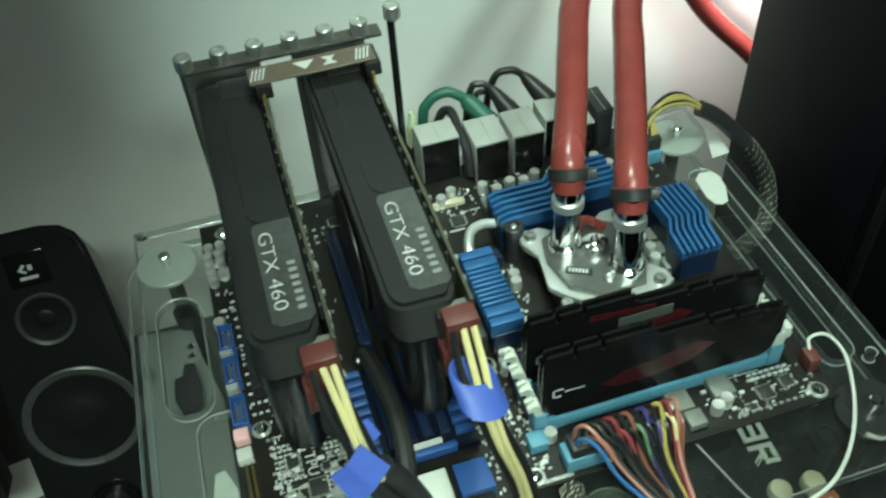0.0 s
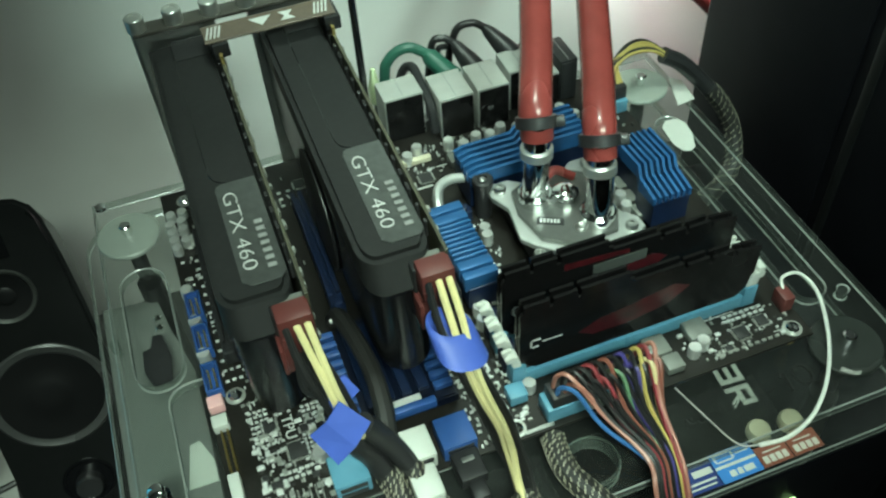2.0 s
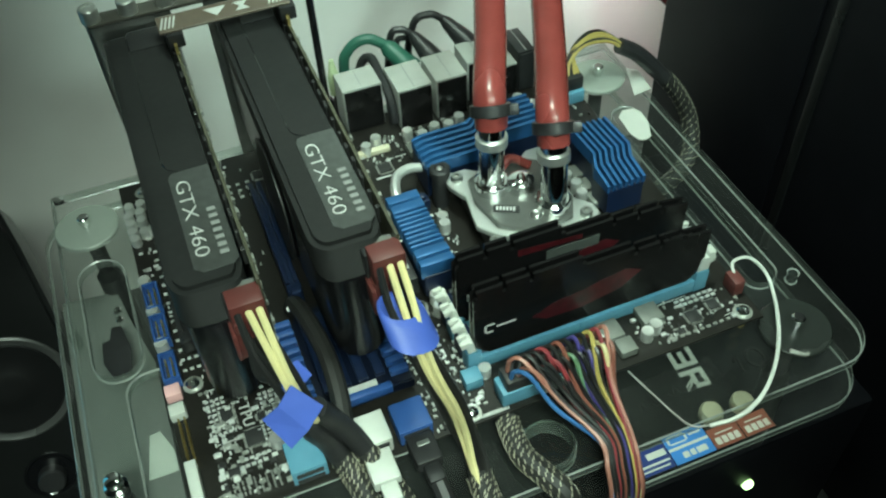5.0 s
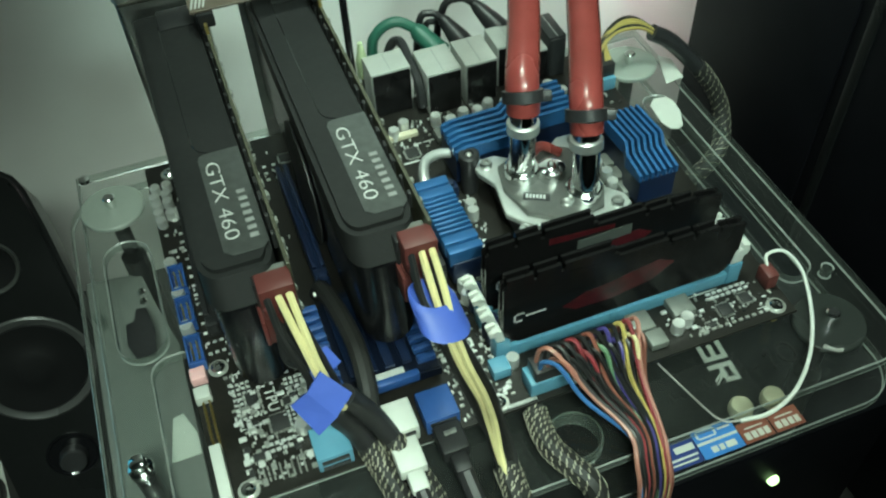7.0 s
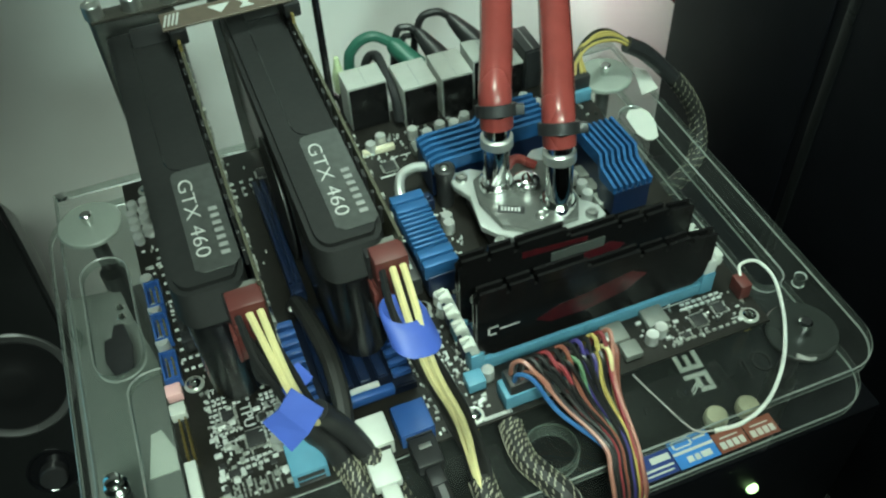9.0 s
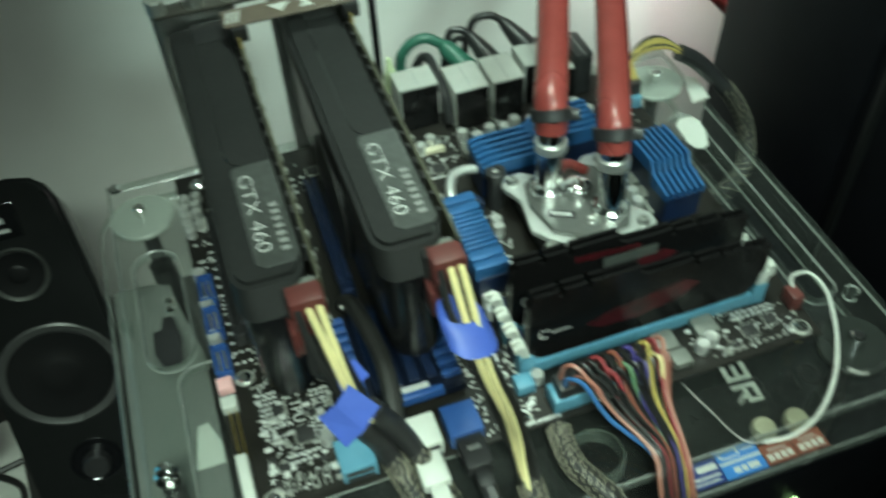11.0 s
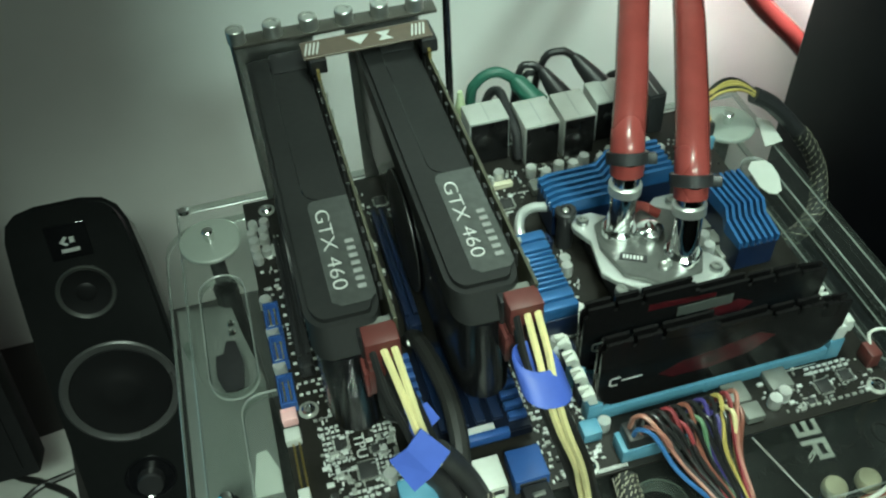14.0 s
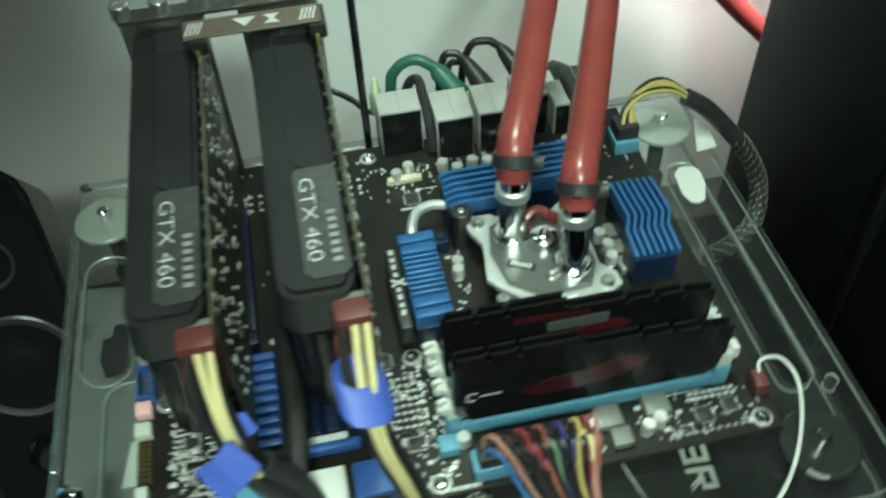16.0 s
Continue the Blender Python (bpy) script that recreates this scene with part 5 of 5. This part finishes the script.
# leads plugged in behind the board
def rear_lead(pts, r, plug, mat, label, pmat):
    c = cable("rear_lead", label, pts[0])
    part("lead", tube(pts, r, 10), BLACK if mat is None else mat, c)
    if plug:
        a, b = Vector(plug[0]), Vector(plug[1])
        d = b - a
        part("plug", lathe([(r * 1.1, 0), (r * 1.7, d.length * 0.15), (0.0066, d.length * 0.6), (0.0078, d.length)], a, d, 14), pmat, c, "moulded strain relief plug")


rear_lead([(0.1500, 0.0600, -0.2900), (0.1460, 0.0450, -0.1000), (0.1475, 0.0350, 0.0100), (0.1520, 0.0330, 0.0320), (0.1650, 0.0310, 0.0390), (0.1780, 0.0270, 0.0320)], 0.0036, ((0.1760, 0.0275, 0.0335), (0.1900, 0.0140, 0.0180)), TEAL, "green lead curving into a rear socket", TEAL)
rear_lead([(0.1560, 0.0600, -0.2900), (0.1540, 0.0400, -0.0500), (0.1570, 0.0300, 0.0150), (0.1640, 0.0240, 0.0290), (0.1645, 0.0050, 0.0260), (0.1645, -0.0110, 0.0220), (0.1645, -0.0180, 0.0050)], 0.0031, None, None, "black lead between the rear sockets", BLACK)
rear_lead([(0.1800, 0.0600, -0.2900), (0.1790, 0.0430, -0.0500), (0.1820, 0.0360, 0.0270), (0.1900, 0.0340, 0.0370), (0.1980, 0.0300, 0.0320)], 0.0025, ((0.1960, 0.0300, 0.0350), (0.2070, 0.0130, 0.0190)), None, "black lead curving into a rear socket", BLACK)
rear_lead([(0.1880, 0.0620, -0.2900), (0.1850, 0.0440, -0.0500), (0.1860, 0.0370, 0.0200), (0.1930, 0.0350, 0.0290), (0.2000, 0.0300, 0.0270)], 0.0022, None, None, "black lead curving into a rear socket", BLACK)
rear_lead([(0.2000, 0.0640, -0.2900), (0.1960, 0.0450, -0.0300), (0.1990, 0.0370, 0.0330), (0.2110, 0.0340, 0.0430), (0.2210, 0.0300, 0.0380)], 0.0026, ((0.2190, 0.0300, 0.0400), (0.2330, 0.0120, 0.0240)), None, "black lead curving into a rear socket", BLACK)
rear_lead([(0.2300, 0.0600, -0.2900), (0.2350, 0.0480, -0.1000), (0.2450, 0.0380, 0.0000), (0.2560, 0.0300, 0.0200)], 0.0026, ((0.2550, 0.0300, 0.0190), (0.2600, 0.0120, 0.0200)), None, "black lead curving into a rear socket", BLACK)

plug = cable("rear_plug", "pale green plug in the end rear socket", (0.1362, 0.018, 0.02))
part("plug", lathe([(0.0040, 0), (0.0042, 0.012), (0.0030, 0.017), (0.0018, 0.024), (0.0016, 0.026)], (0.1362, 0.0170, 0.0140), n=14), PALEGREEN, plug, "pale green moulded plug")
part("lead", tube([(0.1362, 0.0170, 0.0145), (0.1365, 0.0260, -0.0400), (0.1380, 0.0400, -0.2900)], 0.0016, 8), BLACK, plug)
lead = cable("rear_lead", "thin black video lead hanging from a card bracket", (0.12, 0.05, 0.0))
part("lead", tube([(0.0900, 0.0030, 0.0480), (0.0980, 0.0280, 0.0330), (0.1110, 0.0500, 0.0100), (0.1290, 0.0500, -0.0080), (0.1450, 0.0520, -0.0500), (0.1480, 0.0560, -0.2900)], 0.0020, 8), BLACK, lead)

# ---- on and under the lower sheet ----
LZ = -0.0448
def sticker(x0, x1, y0, y1, mat, bars, label):
    s = thing("sticker", ((x0 + x1) / 2, (y0 + y1) / 2, LZ), label, "sticker")
    base = part("backing", box(x0, x1, y0, y1, LZ, LZ + 0.0003), mat, s)
    for a, b, c, d, m in bars:
        part("print_bar", box(x0 + a * (x1 - x0), x0 + b * (x1 - x0), y0 + c * (y1 - y0), y0 + d * (y1 - y0), LZ + 0.0003, LZ + 0.0005), m, base)


sticker(0.1960, 0.2208, -0.2835, -0.2690, STKDEEP, ((0.5, 0.95, 0.55, 0.8, STKGREY), (0.1, 0.95, 0.30, 0.38, STKGREY), (0.1, 0.9, 0.12, 0.18, STKGREY)), "dark blue printed sticker on the clear sheet")
sticker(0.2212, 0.2450, -0.2838, -0.2665, STKBLUE, ((0.0, 1.0, 0.46, 0.55, STKGREY), (0.25, 0.40, 0.12, 0.32, STKGREY), (0.44, 0.56, 0.12, 0.32, STKGREY), (0.60, 0.85, 0.12, 0.32, STKGREY), (0.12, 0.52, 0.64, 0.69, STKGREY), (0.12, 0.52, 0.89, 0.94, STKGREY), (0.08, 0.13, 0.68, 0.90, STKGREY), (0.51, 0.56, 0.68, 0.90, STKGREY), (0.62, 0.92, 0.76, 0.82, STKGREY)), "light blue printed sticker on the clear sheet")
for x in (0.2455, 0.2640):
    sticker(x, x + 0.0178, -0.2838, -0.2720, STKRED, ((0.10, 0.27, 0.15, 0.50, STKGREY), (0.32, 0.48, 0.15, 0.50, STKGREY), (0.53, 0.69, 0.15, 0.50, STKGREY), (0.74, 0.9, 0.15, 0.50, STKGREY), (0.2, 0.8, 0.66, 0.72, STKGREY)), "red-brown printed sticker on the clear sheet")
plate = thing("letter_plate", (0.258, -0.233, LZ), "silver stick-on letters on the clear sheet", "letters")
def block_letter(boxes, leg):
    """A squared stick-on letter of 2.6 mm strokes, laid flat and turned to read towards the front edge."""
    bm = join(*[box(u0, u1, v0, v1, 0, 0.0006) for u0, u1, v0, v1 in boxes])
    if leg:
        bm = join(bm, prism(leg, 0.0001, 0.0005))
    return turn(bm, Matrix.Translation((0.2530, -0.2195, LZ + 0.0002)) @ Matrix.Rotation(radians(-94), 4, "Z"))


part("letter", block_letter([(0.0, 0.0095, 0.0116, 0.0142), (0.0020, 0.0095, 0.0058, 0.0084), (0.0, 0.0095, 0.0, 0.0026), (0.0096, 0.0122, 0.0, 0.0142)], None), WHITE, plate, smooth=0)
part("letter", block_letter([(0.0150, 0.0176, 0.0, 0.0142), (0.0177, 0.0245, 0.0116, 0.0142), (0.0177, 0.0245, 0.0056, 0.0082), (0.0246, 0.0272, 0.0056, 0.0142)], [(0.0200, 0.0055), (0.0232, 0.0055), (0.0278, 0.0), (0.0244, 0.0)]), WHITE, plate, smooth=0)
for x, y in ((0.2530, -0.2650), (0.2720, -0.2660)):
    solo("rubber_foot", lathe([(0.0062, 0), (0.0066, 0.001), (0.0064, 0.0050), (0.0054, 0.0066), (0.0025, 0.0070)], (x, y, LZ), n=24), COPPER, "cream rubber foot on the clear sheet", "rubber foot", "rubber feet")
marks = thing("ink_scrawl", (0.26, -0.245, LZ), "black marker scrawl on the clear sheet", "writing")
rg = random.Random(3)
for k in range(9):
    x = 0.2230 + 0.0055 * k
    part("stroke", tube([(x - 0.002, -0.2470 + rg.uniform(-0.002, 0.002), LZ + 0.0002), (x, -0.2430 + rg.uniform(-0.003, 0.003), LZ + 0.0002), (x + 0.002, -0.2460 + rg.uniform(-0.002, 0.002), LZ + 0.0002), (x + 0.004, -0.2435 + rg.uniform(-0.002, 0.002), LZ + 0.0002)], 0.0007, 5, 4), INK, marks)
part("stroke", tube([(0.2740, -0.2450, LZ + 0.0002), (0.2790, -0.2440, LZ + 0.0002)], 0.0008, 5), INK, marks)
part("stroke", tube([(0.2850, -0.2400, LZ + 0.0002), (0.2880, -0.2370, LZ + 0.0002), (0.2870, -0.2490, LZ + 0.0002)], 0.0010, 5), INK, marks)
part("stroke", tube([(0.2980 + 0.0050 * math.cos(t), -0.2420 + 0.0062 * math.sin(t), LZ + 0.0002) for t in (0, 0.9, 1.8, 2.7, 3.6, 4.5, 5.4, 6.28)], 0.0010, 5), INK, marks)

psu = thing("power_supply", (0.18, -0.14, DZ), "black power supply box under the clear sheets", "power supply")
part("case", box(0.030, 0.395, -0.262, 0.000, DZ, -0.120, 0.003), CASE, psu)
lamp = part("indicator", lathe([(0.0040, 0), (0.0040, 0.002), (0.003, 0.0035), (0.001, 0.004)], (0.3090, -0.2620, -0.1680), (0, -1, 0), 16), LED, psu, "lit green indicator")

solo("paper_scrap", prism([(-0.0715, -0.2200), (-0.0560, -0.2080), (-0.0450, -0.2110), (-0.0420, -0.2300), (-0.0440, -0.2600), (-0.0715, -0.2600)], -0.0634, -0.0626), PAPER, "off-white paper scrap lying on the grey tray", "paper")
solo("paper_scrap", prism([(-0.0410, -0.1700), (-0.0360, -0.1420), (-0.0300, -0.1410), (-0.0245, -0.1560), (-0.0245, -0.1700)], -0.0634, -0.0626), WHITE, "white paper scrap lying on the grey tray", "paper")
# white patches near the far corner: brightly lit wall seen through, made as shapes
solo("paper_tag", prism([(0.3085, -0.0600), (0.3070, -0.0780), (0.3095, -0.0850), (0.3135, -0.0870), (0.3185, -0.0850), (0.3240, -0.0720), (0.3250, -0.0610), (0.3225, -0.0560), (0.3140, -0.0545)], PT + 0.0003, PT + 0.0010), WHITE, "white patch on the clear sheet standing in for brightly lit wall behind", "paper")
solo("paper_tag", prism([(0.3300, -0.0440), (0.3440, -0.0420), (0.3465, -0.0210), (0.3400, -0.0140)], PT + 0.0003, PT + 0.0010), WHITE, "white patch on the clear sheet standing in for brightly lit wall behind", "paper")
solo("paper_sheet", turn(box(-0.07, 0.07, -0.05, 0.05, 0.0010, 0.0014), Matrix.Translation((-0.285, 0.030, DZ)) @ Matrix.Rotation(radians(8), 4, "Z")), WHITE, "white paper sheet lying on the desk", "paper")

# ---- loudspeaker ----
SP, SU = Vector((-0.1360, -0.0030, -0.1510)), Vector((0, 0.375, 0.927))
SN = Vector((0, -0.927, 0.375))
speaker = thing("loudspeaker", (-0.136, 0.0, DZ), "black desktop loudspeaker leaning back with two round drivers", "loudspeaker")
half = [(-0.2257, 0.050), (-0.10, 0.0500), (0.0, 0.0480), (0.06, 0.0462), (0.10, 0.0440), (0.130, 0.0410), (0.142, 0.0370), (0.149, 0.0290), (0.152, 0.0150)]
face = [(u, v) for v, u in half] + [(-u, v) for v, u in reversed(half)]
bm = bmesh.new()
front = [bm.verts.new(SP + Vector((u, 0, 0)) + SU * v) for u, v in face]
back = [bm.verts.new(SP + Vector((u * 0.8, 0.075, 0)) + SU * (v if v < 0 else v * 0.55)) for u, v in face]
bm.faces.new(front)
bm.faces.new(back[::-1])
for k in range(len(face)):
    bm.faces.new((front[k], back[k], back[(k + 1) % len(face)], front[(k + 1) % len(face)]))
bmesh.ops.recalc_face_normals(bm, faces=bm.faces[:])
bmesh.ops.bevel(bm, geom=[e for e in bm.edges if e.verts[0] in front and e.verts[1] in front], offset=0.004, segments=3, affect="EDGES")
part("cabinet", bm, SPK, speaker, "satin black cabinet")


def on_face(u, v, h=0.0):
    return SP + Vector((u, 0, 0)) + SU * v + SN * h


for u, v, r, name in ((0, 0.0, 0.0425, "woofer"), (0, 0.0835, 0.0200, "tweeter")):
    part("ring", lathe([(r * 0.86, 0.0002), (r * 0.93, 0.0016), (r * 0.965, 0.0022), (r * 1.0, 0.0012), (r * 1.0, 0.0002)], on_face(u, v), SN, 56), RINGM if r > 0.03 else DARKSTEEL, speaker, "grey rim round a driver")
    part(name, lathe([(r * 0.85, 0.0002), (r * 0.83, 0.0012), (r * 0.6, 0.0004), (r * 0.35, 0.0003), (r * 0.33, 0.0006), (r * 0.2, 0.0010), (r * 0.05, 0.0012)], on_face(u, v), SN, 40), CONE, speaker, "black cone")
pl = part("badge_plate", turn(box(-0.0135, 0.0135, -0.0125, 0.0125, 0.0002, 0.0016, 0.0006), Matrix.Translation(on_face(0, 0.1230)) @ Matrix((Vector((1, 0, 0)), SU, SN)).transposed().to_4x4()), GLOSSB, speaker, "gloss black badge plate")
FM = Matrix.Translation(on_face(0, 0.1230)) @ Matrix((Vector((1, 0, 0)), SU, SN)).transposed().to_4x4()
part("badge_mark", turn(join(prism([(-0.006, 0.000), (-0.002, 0.004), (0.000, 0.003), (-0.003, 0.000), (0.000, -0.002), (-0.002, -0.003)], 0.0016, 0.0020), box(0.001, 0.004, -0.001, 0.003, 0.0016, 0.0020), box(-0.006, 0.006, -0.0075, -0.0050, 0.0016, 0.0020)), FM), SILVERPRINT, pl)
part("knob_well", lathe([(0.0195, 0.0002), (0.0195, 0.001), (0.0180, 0.0014), (0.0165, 0.0003)], on_face(0, -0.0790), SN, 36), GLOSSB, speaker)
part("knob", lathe([(0.0100, 0.0004), (0.0100, 0.0085), (0.0090, 0.0100), (0.0030, 0.0102)], on_face(0, -0.0800), SN, 28), BLACK, speaker, "black volume knob")

NEAR = Matrix.Translation((-0.1222, -0.0386, -0.1068)) @ Matrix.Scale(0.92, 4) @ Matrix.Translation(-SP)
speaker.matrix_basis = NEAR @ speaker.matrix_basis

# ---- black cabinet beside the bench ----
tower = thing("tower_case", (0.52, -0.02, DZ), "tall black computer case standing beside the bench", "computer case")
part("case", box(0.425, 0.640, -0.430, 0.070, DZ, 0.300, 0.006, 3), CASE, tower)
part("front_trim", box(0.4235, 0.4275, -0.112, -0.104, DZ + 0.01, 0.290, 0.001), SPK, tower)
part("side_panel", box(0.4225, 0.4248, -0.095, 0.060, DZ + 0.02, 0.285, 0.0008), CASE, tower)

# ---- monitor and lead at the edge of the desk ----
mon = thing("monitor", (-0.40, 0.05, DZ), "dark monitor with a lit blue screen", "monitor")
MM = Matrix.Translation((-0.208, -0.020, -0.203)) @ Matrix.Rotation(radians(-17), 4, "X")
part("housing", turn(box(-0.56, 0.0, 0.0, 0.028, 0.0, 0.56, 0.004), MM), BLACK, mon)
part("bezel", turn(box(-0.550, -0.010, -0.0022, -0.0002, 0.010, 0.550, 0.001), MM), BLACK, mon, "dark grey bezel")
part("screen", turn(box(-0.530, -0.020, -0.0036, -0.0024, 0.048, 0.530), MM), SCREEN, mon, "lit blue screen")
part("neck", box(-0.46, -0.40, 0.035, 0.055, DZ + 0.006, -0.12, 0.003), BLACK, mon)
part("foot", prism(rounded(-0.53, -0.33, -0.03, 0.12, 0.03), DZ, DZ + 0.006, 0.001), BLACK, mon)
solo("cable_loop", tube([(-0.300, 0.100, DZ + 0.003), (-0.270, 0.055, DZ + 0.003), (-0.240, 0.035, DZ + 0.003), (-0.215, 0.010, DZ + 0.003), (-0.225, -0.030, DZ + 0.003), (-0.262, -0.030, DZ + 0.003), (-0.272, 0.000, DZ + 0.003), (-0.250, 0.030, DZ + 0.003), (-0.215, 0.040, DZ + 0.003)], 0.003, 8), BWIRE, "black lead coiled on the white desk", "cable")
